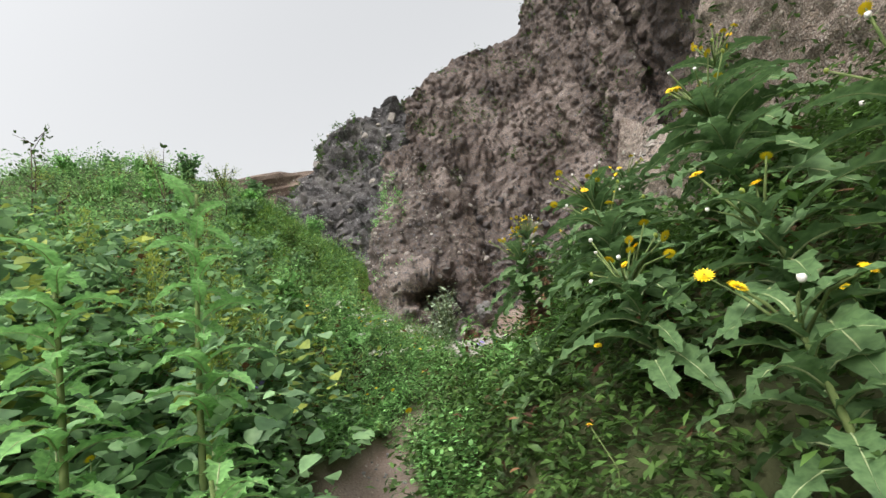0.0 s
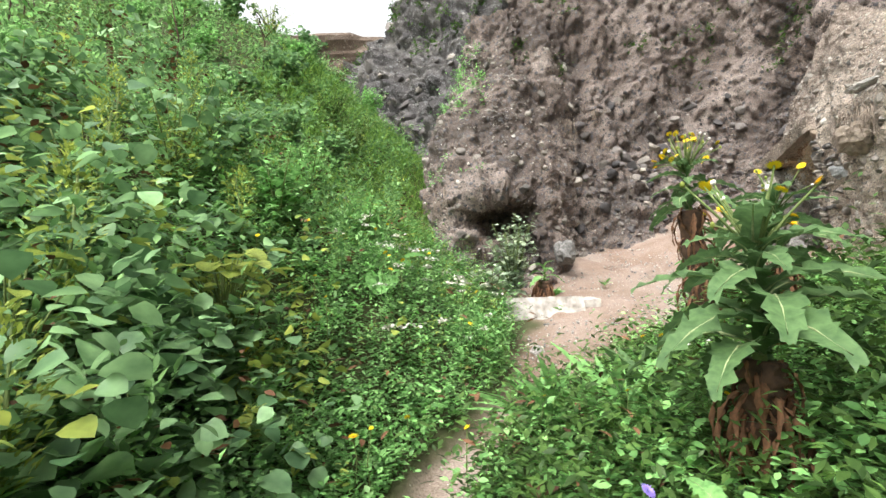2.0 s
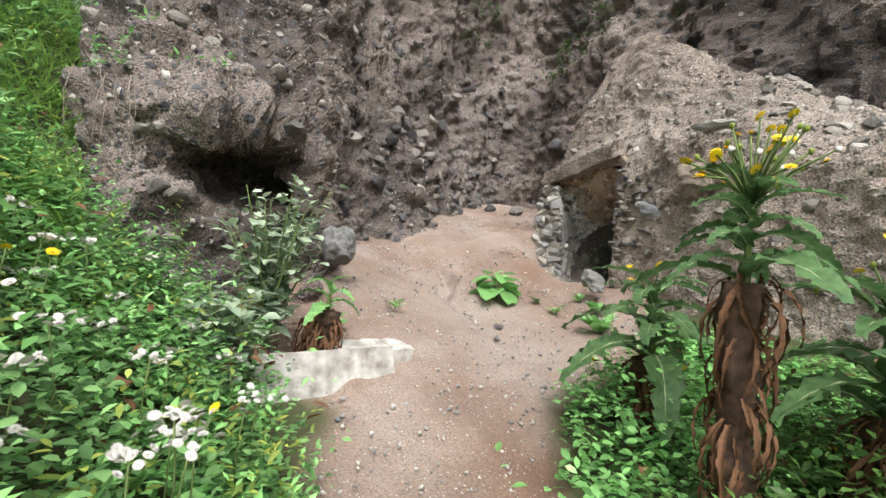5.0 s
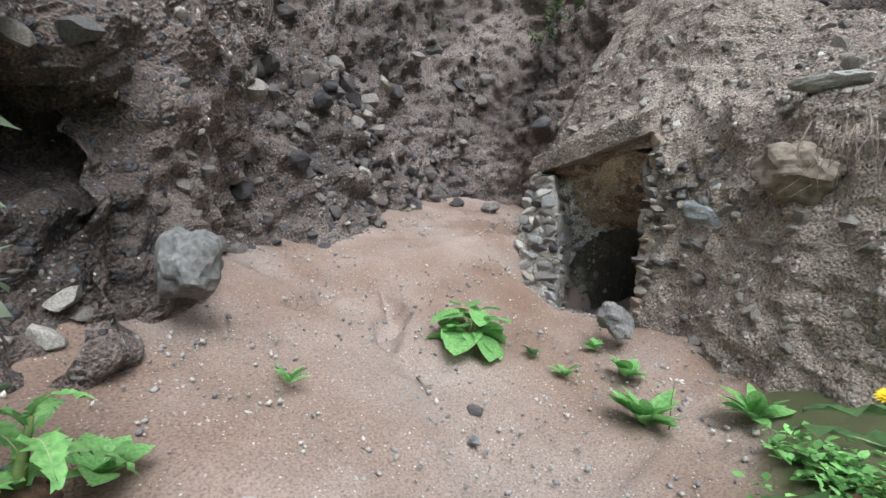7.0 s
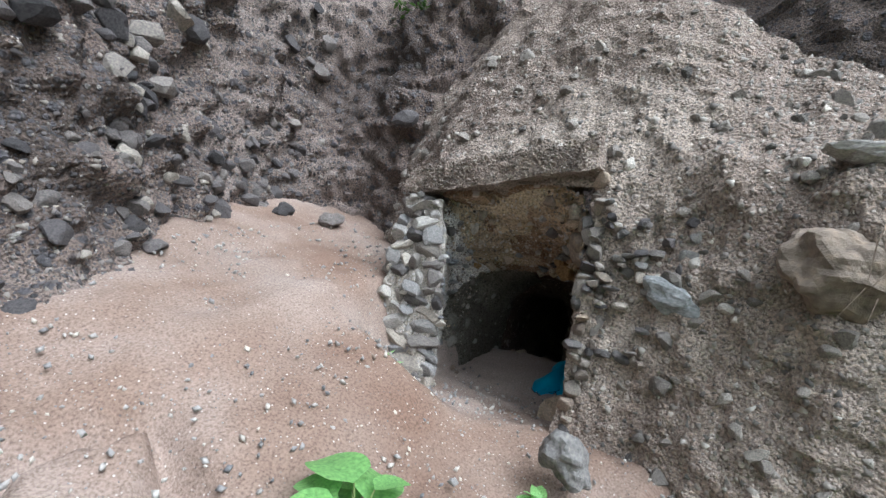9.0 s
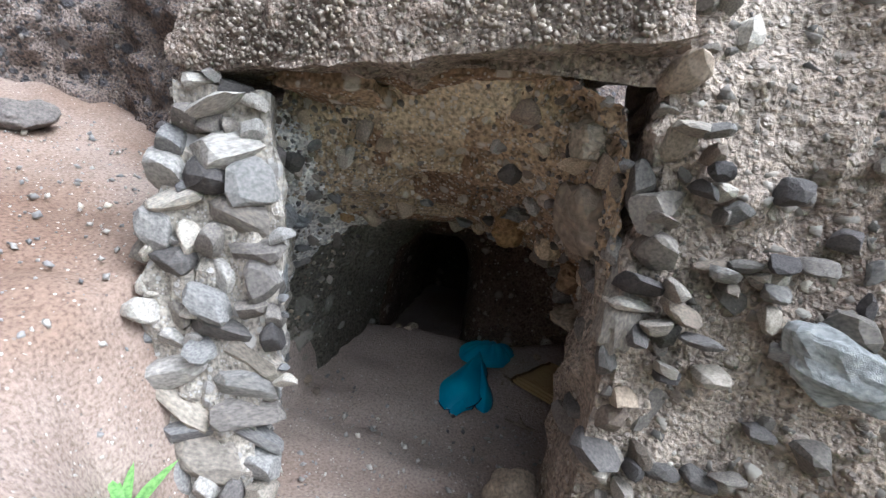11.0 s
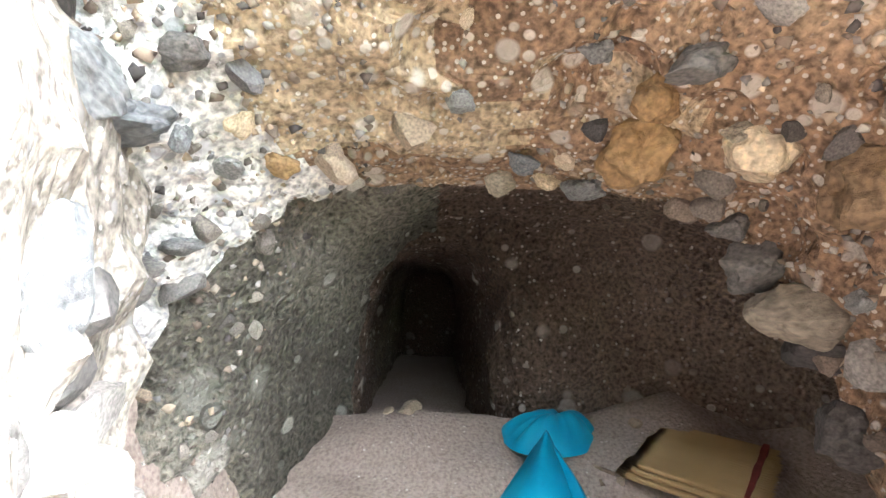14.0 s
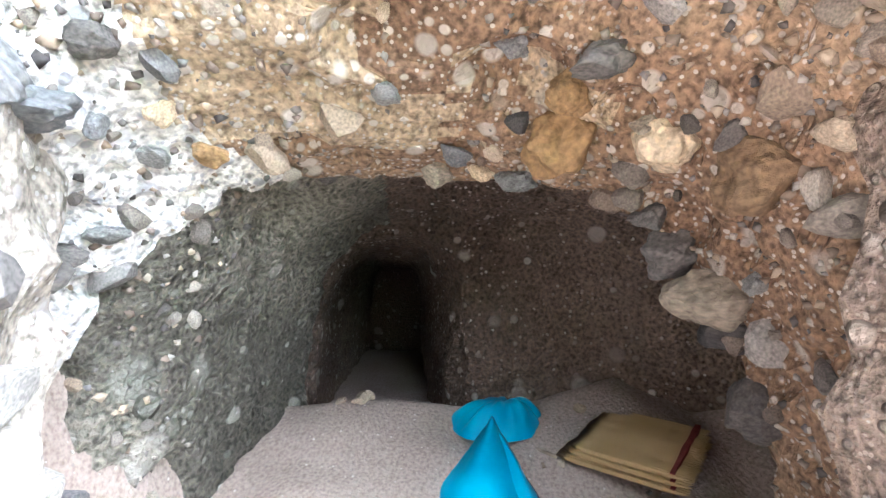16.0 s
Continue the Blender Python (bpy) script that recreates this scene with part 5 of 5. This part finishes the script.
dock("green weed growing at the foot of the door pier", 5.06, 10.5, 14, 0.27, 0.2, LUSH, 63)
dock("small green weed in the sand", 2.02, 9.35, 8, 0.16, 0.3, LUSH, 64)
dock("small green weed in the sand", 3.92, 9.15, 7, 0.12, 0.6, GLAUCOUS, 65)
dock("ferny green weed in the sand", 3.95, 8.85, 14, 0.16, 0.25, LUSH, 67)
dock("leafy green weed by the gravel wall", 4.3, 8.55, 14, 0.22, 0.6, LUSH, 68)
dock("bushy green weed by the gravel wall", 3.85, 8.15, 26, 0.3, 0.35, LUSH, 69)
dock("bushy green weed under the gravel wall", 4.25, 7.7, 22, 0.26, 0.4, LUSH, 70)
dock("small green weed beside the rock", 1.12, 8.85, 10, 0.2, 0.7, LUSH, 71)
dock("small green weed by the door rock", 4.52, 8.98, 6, 0.12, 0.7, LUSH, 72)


def round_leaf_plant(label, x, y, n, size, seed, material, lift=0.0):
    """A low plant with broad rounded leaves on stalks."""
    r = np.random.default_rng(seed)
    base = new("broadleaf_plant")
    base.location = (x, y, float(land(x, y)))
    tagged(base, label, "plant")
    me = mesh_from("leaf", *blade(0.95, 7, 0.25, 0.12, lambda t: (math.sin(math.pi * min(1, 0.12 + 0.86 * t)) ** 0.55)), material, True)
    for k in range(n):
        a = radians(k * 137.5)
        d, h = size * r.uniform(0.15, 0.5 if lift == 0 else 1.1), lift + size * r.uniform(0.15, 1.0)
        p = (d * math.cos(a), d * math.sin(a), h)
        part("leaf_stalk", mesh_from("leaf_stalk", *tube([(0, 0, 0), (p[0] * 0.4, p[1] * 0.4, h * 0.7), p], [0.006, 0.005, 0.004], 5), STEM, True), base)
        s = size * (r.uniform(0.5, 0.95) if lift == 0 else r.uniform(0.3, 0.6))
        part("leaf", me, base, "", place(*p, s, r.uniform(-25, 20), r.uniform(-15, 15), math.degrees(a) - 90))
    return base


round_leaf_plant("bright green broad-leaved plant growing in the sand", 3.55, 9.5, 28, 0.32, 81, LUSH)
round_leaf_plant("large pale green rounded leaf among herbs", -0.95, 6.15, 4, 0.36, 82, LUSH)
round_leaf_plant("large yellow-green broad-leaved plant on the bank", -1.6, 4.45, 40, 0.26, 83, YELLOWING, 2.72 - float(land(-1.6, 4.45)))
round_leaf_plant("large yellow-green broad-leaved plant on the bank", -1.75, 3.3, 14, 0.18, 84, YELLOWING, 0.6)
round_leaf_plant("broad-leaved green plant at the path edge", -0.15, 6.1, 6, 0.2, 85, LUSH)


def grey_bush(label, x, y, tall, wide, seed, name="grey_bush", material=None, shape=None, leaf=(0.08, 0.17), stems=16, group=""):
    r = np.random.default_rng(seed)
    base = new(name)
    base.location = (x, y, float(land(x, y)) - 0.03)
    tagged(base, label, "bush", group)
    P, yaw, pitch, S = [], [], [], []
    for k in range(stems):
        a = r.uniform(0, 6.28)
        d = wide * r.uniform(0.1, 0.5)
        tip = np.array([d * math.cos(a), d * math.sin(a), tall * r.uniform(0.6, 1.0)])
        pts = [tuple(tip * t * np.array([t, t, 1]) ** 0.7) for t in np.linspace(0, 1, 5)]
        part("stem", mesh_from("stem", *tube(pts, [0.012, 0.01, 0.008, 0.006, 0.003], 5), STEM, True), base)
        for t in np.linspace(0.25, 1, 26):
            P.append(tip * t * np.array([t, t, 1]) ** 0.7)
            yaw.append(r.uniform(0, 6.28))
            pitch.append(r.uniform(-0.3, 0.9))
            S.append(r.uniform(*leaf) * (1.2 - 0.5 * t))
    P = np.array(P) + r.normal(0, 0.04, (len(P), 3))
    tagged(part("foliage", joined("foliage", shape or OVAL, P, rotations(np.array(yaw), np.array(pitch), r.normal(0, 0.3, len(P))), np.array(S), material or GREY_LEAF, True), base), kind="stuff")
    return base


grey_bush("grey-green leafy bush under the rock hollow", 0.48, 8.45, 1.35, 0.95, 91, stems=22)
grey_bush("grey-green leafy bush beside the concrete slab", 0.1, 7.75, 0.7, 0.45, 92)


def bank_bushes():
    """Rounded shrubs of several kinds that make the bank lumpy."""
    kinds = [("leafy green bush bulging from the bank", LUSH, OVAL, (0.07, 0.14)), ("round-leaved blue-green bush on the bank", BROAD, ROUND, (0.08, 0.15)),
             ("dark small-leaved bush on the bank", HERB_SHADED, SLIM, (0.06, 0.12)), ("yellow-green flowering bush on the bank", YELLOWING, LANCE, (0.04, 0.09)), ("withered reddish bush on the bank", DRY, OVAL, (0.04, 0.09))]
    spots = [(-2.0, 2.2), (-2.7, 3.0), (-3.4, 3.6), (-2.6, 4.6), (-3.6, 5.0), (-1.9, 5.9), (-2.7, 6.4), (-4.4, 4.4), (-4.4, 6.2), (-3.4, 7.4), (-2.2, 7.6), (-5.2, 5.4),
             (-5.4, 7.4), (-4.3, 8.6), (-3.1, 2.0), (-4.0, 2.6), (-5.0, 3.4), (-1.5, 4.1), (-6.4, 6.6), (-3.0, 8.8), (-6.2, 8.4), (-2.3, 1.0), (-3.2, 0.6), (-1.3, 7.0)]
    r = np.random.default_rng(96)
    while len(spots) < 62:
        x, y = r.uniform(-9.5, -2.0), r.uniform(3.0, 14.0)
        if left_of(x, y, 1.6) and min(math.hypot(x - a, y - b) for a, b in spots) > 0.75:
            spots.append((x, y))
    for k, (x, y) in enumerate(spots):
        lab, mat, shp, leaf = kinds[(0, 1, 3, 2, 1, 0, 1, 0, 3, 2, 0, 1, 4)[k % 13]]
        near = x > -1.7
        grey_bush(lab, x, y, r.uniform(0.5, 0.65) if near else r.uniform(0.7, 1.1), r.uniform(0.5, 0.7) if near else r.uniform(0.8, 1.3), 1700 + k, "bank_bush", mat, shp, leaf, 22, "bushes on the bank")


bank_bushes()


def plume_weed(x, y, tall, seed):
    """An upright weed whose tip is a dense yellow-green plume of tiny flowers."""
    r = np.random.default_rng(seed)
    base = new("plume_weed")
    base.location = (x, y, float(land(x, y)))
    tagged(base, "upright weed with a dense yellow-green flower plume", "plant", "plumed weeds on the bank")
    part("stem", mesh_from("stem", *tube([(0, 0, 0), (0.02, 0, tall * 0.5), (0.04 * r.normal(), 0.03, tall)], [0.012, 0.009, 0.004], 5), STEM, True), base)
    n = 420
    t = r.uniform(0.5, 1.05, n)
    w = 0.13 * np.sin(np.clip((t - 0.45) / 0.6, 0, 1) * math.pi) ** 0.7
    a = r.uniform(0, 6.28, n)
    d = w * np.sqrt(r.random(n))
    P = np.stack([d * np.cos(a), d * np.sin(a), t * tall + 0.3 * d], 1)
    tagged(part("plume", joined("plume", SLIM, P, rotations(a - 1.57, r.uniform(0.2, 1.3, n), r.normal(0, 0.4, n)), r.uniform(0.015, 0.045, n), YELLOWING), base), kind="stuff")
    m = 26
    a = r.uniform(0, 6.28, m)
    P = np.stack([0 * a, 0 * a, r.uniform(0.1, 0.7, m) * tall], 1)
    tagged(part("foliage", joined("foliage", OVAL, P, rotations(a, r.uniform(-0.3, 0.7, m), r.normal(0, 0.3, m)), r.uniform(0.07, 0.14, m), MEADOW, True), base), kind="stuff")
    return base


for k, (x, y, h) in enumerate([(-1.5, 2.5, 1.0), (-1.35, 2.9, 0.9), (-1.75, 3.5, 1.15), (-2.3, 4.3, 1.2), (-2.0, 2.7, 1.1), (-1.9, 5.2, 0.9), (-2.8, 5.0, 1.2), (-2.4, 3.4, 1.2), (-3.1, 6.4, 1.1), (-1.3, 1.9, 0.8), (-3.5, 4.2, 1.2)]):
    plume_weed(x, y, h, 1800 + k)


def small_flower(name, label, head, size, x, y, h, seed, count=1):
    """A slim stalk that carries one open flower, or a flat cluster of small ones."""
    r = np.random.default_rng(seed)
    base = new(name)
    base.location = (x, y, float(land(x, y)))
    tagged(base, label, "flower", name.replace("_", " ") + "s on the banks")
    part("stalk", mesh_from("stalk", *tube([(0, 0, 0), (r.normal(0, 0.02), r.normal(0, 0.02), h * 0.6), (0, 0, h)], [0.004, 0.003, 0.003], 5), STEM, True), base)
    for k in range(count):
        d = 0 if count == 1 else 0.034
        part("flower_head", head, base, "", place(r.normal(0, d), r.normal(0, d), h + r.normal(0, d * 0.3), size * r.uniform(0.8, 1.15), r.uniform(-45, 45), r.uniform(-45, 45), 0))
    return base


def flowers_along():
    r = np.random.default_rng(95)
    spots = []
    while len(spots) < 70:
        x, y = r.uniform(-2.6, 2.6), r.uniform(0.4, 8.4)
        if bare(x, y) < 0.1 and clear_of_rock(x, y) and abs(x - interp(y, PATH_Y, PATH_X)) < 2.4:
            spots.append((x, y))
    for k, (x, y) in enumerate(spots):
        small_flower("yellow_flower", "bright yellow flower on a slim stalk among herbs", DAISY, r.uniform(0.035, 0.06), x, y, r.uniform(0.3, 0.5), 1000 + k)
    k = 0
    while k < 46:
        x, y = r.normal(-0.75, 0.5), r.normal(6.6, 0.7)
        if left_of(x, y, 0.0):
            small_flower("white_flower", "flat cluster of small white florets on a stalk", WHITE, 0.033, x, y, r.uniform(0.28, 0.5), 1100 + k, 12)
            k += 1
    for k, (x, y) in enumerate([(1.45, 5.0), (1.5, 4.85), (1.35, 5.15), (0.35, 5.9), (-0.2, 5.7), (0.2, 6.5), (3.95, 8.05)]):
        small_flower("white_flower", "flat cluster of small white florets on a stalk", WHITE, 0.028, x, y, 0.3, 1200 + k, 8)
    for k, (x, y) in enumerate([(-1.45, 2.6), (-1.6, 2.9), (-1.25, 2.4), (-1.8, 2.5), (0.3, 3.1)]):
        small_flower("violet_flower", "small violet flower above broad leaves", VIOLET, 0.045, x, y, 0.55, 1300 + k, 2)


WHITE = DAISY.copy()
WHITE.materials.clear()
WHITE.materials.append(WHITE_PETAL)
VIOLET = DAISY.copy()
VIOLET.materials.clear()
VIOLET.materials.append(PURPLE_PETAL)
flowers_along()


def skyline_weed(x, y, tall, seed):
    """A dry branching stalk against the sky."""
    r = np.random.default_rng(seed)
    base = new("dry_stalk")
    base.location = (x, y, float(land(x, y)))
    tagged(base, "thin branching stalk with dry seed tufts on the crest", "plant", "stalks on the crest")
    part("stem", mesh_from("stem", *tube([(0, 0, 0), (0.05, 0, tall * 0.5), (0.15 * r.normal(), 0.05, tall)], [0.02, 0.014, 0.006], 5), BARK, True), base)
    P = []
    for k in range(9):
        t = r.uniform(0.45, 1)
        a = r.uniform(0, 6.28)
        e = np.array([0.35 * math.cos(a), 0.35 * math.sin(a), tall * t + 0.3])
        part("twig", mesh_from("twig", *tube([(0.05, 0, tall * t), tuple(e)], [0.008, 0.004], 4), BARK, True), base)
        P += [e * u + np.array([0.05, 0, tall * t]) * (1 - u) for u in (0.5, 0.7, 0.85, 1.0, 1.0)]
    P = np.array(P) + r.normal(0, 0.04, (len(P), 3))
    part("foliage", joined("foliage", OVAL, P, rotations(*r.uniform(0, 6.28, (3, len(P)))), r.uniform(0.05, 0.14, len(P)), HERB_SHADED), base)
    return base


for k, (x, y, h) in enumerate([(-7.2, 8.2, 2.6), (-7.6, 8.8, 1.9), (-5.0, 9.0, 2.3), (-5.3, 9.6, 1.5), (-7.9, 8.0, 1.7), (-4.4, 11.0, 1.5), (-6.6, 8.0, 1.4)]):
    skyline_weed(x, y, h, 1400 + k)


def root_tuft(label, x, y, z, n, length, seed):
    """Dry roots and stalks hanging from the rock."""
    r = np.random.default_rng(seed)
    base = new("hanging_roots")
    base.location = (x, y, z)
    tagged(base, label, "roots")
    for k in range(n):
        a = r.normal(0, 0.12, 2)
        l = length * r.uniform(0.5, 1.1)
        part("root", mesh_from("root", *tube([(a[0], a[1], 0), (a[0] * 1.1 + r.normal(0, 0.03), a[1] * 1.2, -l * 0.3), (a[0] * 1.2 + r.normal(0, 0.06), a[1] * 1.2 + r.normal(0, 0.05), -l * 0.65), (a[0] * 1.3 + r.normal(0, 0.09), a[1] * 1.3 + r.normal(0, 0.08), -l)], [0.004, 0.0035, 0.003, 0.0015], 4), ROOT, True), base)
    return base


root_tuft("dry roots hanging over the lip of the rock", -0.62, 8.7, 4.25, 9, 0.7, 1501)
root_tuft("dry roots trailing down the cliff", 1.9, 10.4, 5.9, 9, 0.8, 1502)
root_tuft("dry roots trailing down the cliff", 2.6, 11.6, 6.6, 9, 0.9, 1503)
root_tuft("dry grey roots beside the big boulder", 4.68, 7.45, 4.75, 34, 0.5, 1504)

# ---- things in the cave ----
CLOTH = plain_material("turquoise_cloth", (0.005, 0.2, 0.36), (0.015, 0.33, 0.52), 5.0, 0.55, 0.05)
STRAW = plain_material("straw_mat", (0.3, 0.2, 0.09), (0.5, 0.37, 0.19), 40.0, 0.8, 0.4)
TAPE = plain_material("dark_red_edging", (0.16, 0.03, 0.03), (0.26, 0.06, 0.05), 30.0, 0.8, 0.2)


def folded_cloth(name, label, x, y, z, sx, sy, sz, rz, seed):
    """A heap of creased cloth: a draped dome with radiating folds and a pointed hem."""
    nu, nv = 26, 60
    v, f = [], []
    for i in range(nu):
        t = i / (nu - 1)
        for j in range(nv):
            a = 2 * math.pi * j / nv
            hem = 0.85 + 0.5 * max(0, math.cos(a)) ** 6 + 0.3 * max(0, math.cos(a - 0.75)) ** 10 + 0.1 * math.cos(2 * a + seed)
            crease = 0.22 * (abs(math.sin(2.5 * a + seed)) ** 0.5 - 0.6) + 0.1 * (abs(math.sin(6.5 * a + seed * 2)) ** 0.5 - 0.6)
            rr = t * hem
            z0 = (1 - t ** 2.6) * (0.75 + crease * 3.4 * t - 0.3 * math.cos(a) * t)
            v.append((rr * math.cos(a) * sx, rr * math.sin(a) * sy, max(0.004, z0 * sz * (1 if t < 0.98 else 0.05))))
    for i in range(nu - 1):
        for j in range(nv):
            f.append([i * nv + j, (i + 1) * nv + j, (i + 1) * nv + (j + 1) % nv, i * nv + (j + 1) % nv])
    ob = new(name, mesh_from(name, np.array(v), f, CLOTH, True))
    ob.matrix_basis = pose(x, y, z, 0, 0, rz)
    return tagged(ob, label, "cloth")


def cloth_panel(length, width, high, seed):
    """One pointed panel of stiff cloth, arched across, its tip on the ground and its root raised."""
    nu, nv = 22, 15
    v, f = [], []
    for i in range(nu):
        t = i / (nu - 1)
        w = width * (0.45 + 0.75 * t) * (1 if t < 0.55 else math.cos((t - 0.55) / 0.45 * math.pi / 2) ** 0.75)
        top = high * (1 - t ** 2.2) + 0.012
        for j in range(nv):
            u = 2 * j / (nv - 1) - 1
            arch = (1 - abs(u) ** 1.6)
            z = top * (0.35 + 0.65 * arch) * (1 - 0.35 * abs(u) * (1 - t)) + 0.008 * math.sin(9 * u + 5 * t + seed) * (1 - t)
            v.append((length * t, w * u * 0.5 + 0.05 * length * math.sin(2.2 * t) * (1 if seed % 2 else -1), max(z, 0.004)))
    for i in range(nu - 1):
        for j in range(nv - 1):
            f.append([i * nv + j, (i + 1) * nv + j, (i + 1) * nv + j + 1, i * nv + j + 1])
    hem = [v[i * nv] for i in range(nu)] + [v[i * nv + nv - 1] for i in range(nu - 2, -1, -1)]
    return np.array(v), f, hem


HEM = plain_material("dark_blue_hem", (0.004, 0.02, 0.05), (0.01, 0.05, 0.1), 30.0, 0.7, 0.1)


def blue_fan(x, y):
    """The nearer cloth: three pointed panels fanned out from one gathered end."""
    base = new("blue_cloth")
    base.location = (x, y, float(land(x, y)) - 0.05)
    tagged(base, "turquoise cloth fanned out in pointed panels with dark hems", "cloth")
    for k, (ang, length, width, high, dz) in enumerate(((156, 0.5, 0.36, 0.17, 0.0), (172, 0.56, 0.2, 0.12, -0.01), (187, 0.46, 0.15, 0.14, -0.012))):
        v, f, hem = cloth_panel(length, width, high, k + 1)
        ob = part("panel", mesh_from("panel", v, f, CLOTH, True), base, "", pose(0, 0, dz, 0, 13, ang))
        thick = ob.modifiers.new("thick", "SOLIDIFY")
        thick.thickness = 0.005
        part("hem", mesh_from("hem", *tube(hem, [0.004] * len(hem), 5), HEM, True), base, "dark blue hem" if k == 0 else "", pose(0, 0, dz + 0.002, 0, 13, ang))
    return base


blue_fan(7.1, 9.4)
folded_cloth("blue_cloth", "creased turquoise cloth heap behind the first", 7.24, 9.33, float(land(7.24, 9.33)) - 0.03, 0.21, 0.26, 0.16, 20, 2.3)


def straw_mat(x, y, z, rz):
    base = new("straw_mat")
    base.matrix_basis = pose(x, y, z, 0, 0, rz) @ pose(0, 0, 0, 9, 0, 0)
    tagged(base, "folded straw beach mat with dark red edging", "mat")
    for layer in range(3):
        n = 30
        for k in range(n):
            u = -0.2 + 0.4 * k / (n - 1)
            zz = 0.012 + 0.026 * layer + 0.004 * math.sin(k * 0.35 + layer)
            part("straw", STRAW_MESH, base, "", place(0.012 * layer, u, zz, (0.19 - 0.012 * layer, 0.0078, 0.011), 0, 0.6 * math.sin(k + layer), 0.3 * math.sin(k * 1.7)))
        v, f = core_shape(-0.014, 0.014, -0.205, 0.205, -0.012, 0.012, 1601, 0.0, 0.12)
        part("edging", mesh_from("edging", v, f, TAPE), base, "dark red cloth edging" if layer == 0 else "", place(0.192, 0, 0.014 + 0.028 * layer, (0.6, 1, 0.8)))
    return base


STRAW_MESH = mesh_from("straw", *tube([(-1, 0, 0), (-0.3, 0.2, 0), (0.4, -0.1, 0.2), (1, 0, 0)], [1, 1, 1, 0.9], 6), STRAW, True)
straw_mat(6.92, 8.87, float(land(6.92, 8.87)) + 0.012, -134)
for k, (x, y, s) in enumerate([(7.4, 9.98, 0.06), (7.42, 9.82, 0.04), (7.35, 10.08, 0.025), (7.2, 8.98, 0.03), (6.95, 9.15, 0.02), (6.5, 10.4, 0.03), (6.6, 10.5, 0.04)]):
    single_stone("brownish stone on the cave floor", x, y, float(land(x, y)) + s * 0.4, (s, s * 0.9, s * 0.7), WARM_STONE, 1700 + k)


def dry_stick(x, y, rz, l, seed):
    ob = new("dry_stick", mesh_from("dry_stick", *tube([(0, 0, 0.012), (l * 0.4, 0.02, 0.02), (l, 0, 0.012)], [0.009, 0.008, 0.005], 5), ROOT, True))
    ob.matrix_basis = pose(x, y, float(land(x, y)), 0, 0, rz)
    return tagged(ob, "thin dry stick lying on the earth", "stick")


for k, (x, y, rz, l) in enumerate([(6.95, 9.22, -20, 0.16), (6.98, 9.16, 35, 0.14), (6.6, 9.0, 70, 0.2), (4.55, 10.2, 40, 0.3), (2.95, 9.2, 75, 0.28), (6.6, 9.05, 10, 0.2)]):
    dry_stick(x, y, rz, l, k)
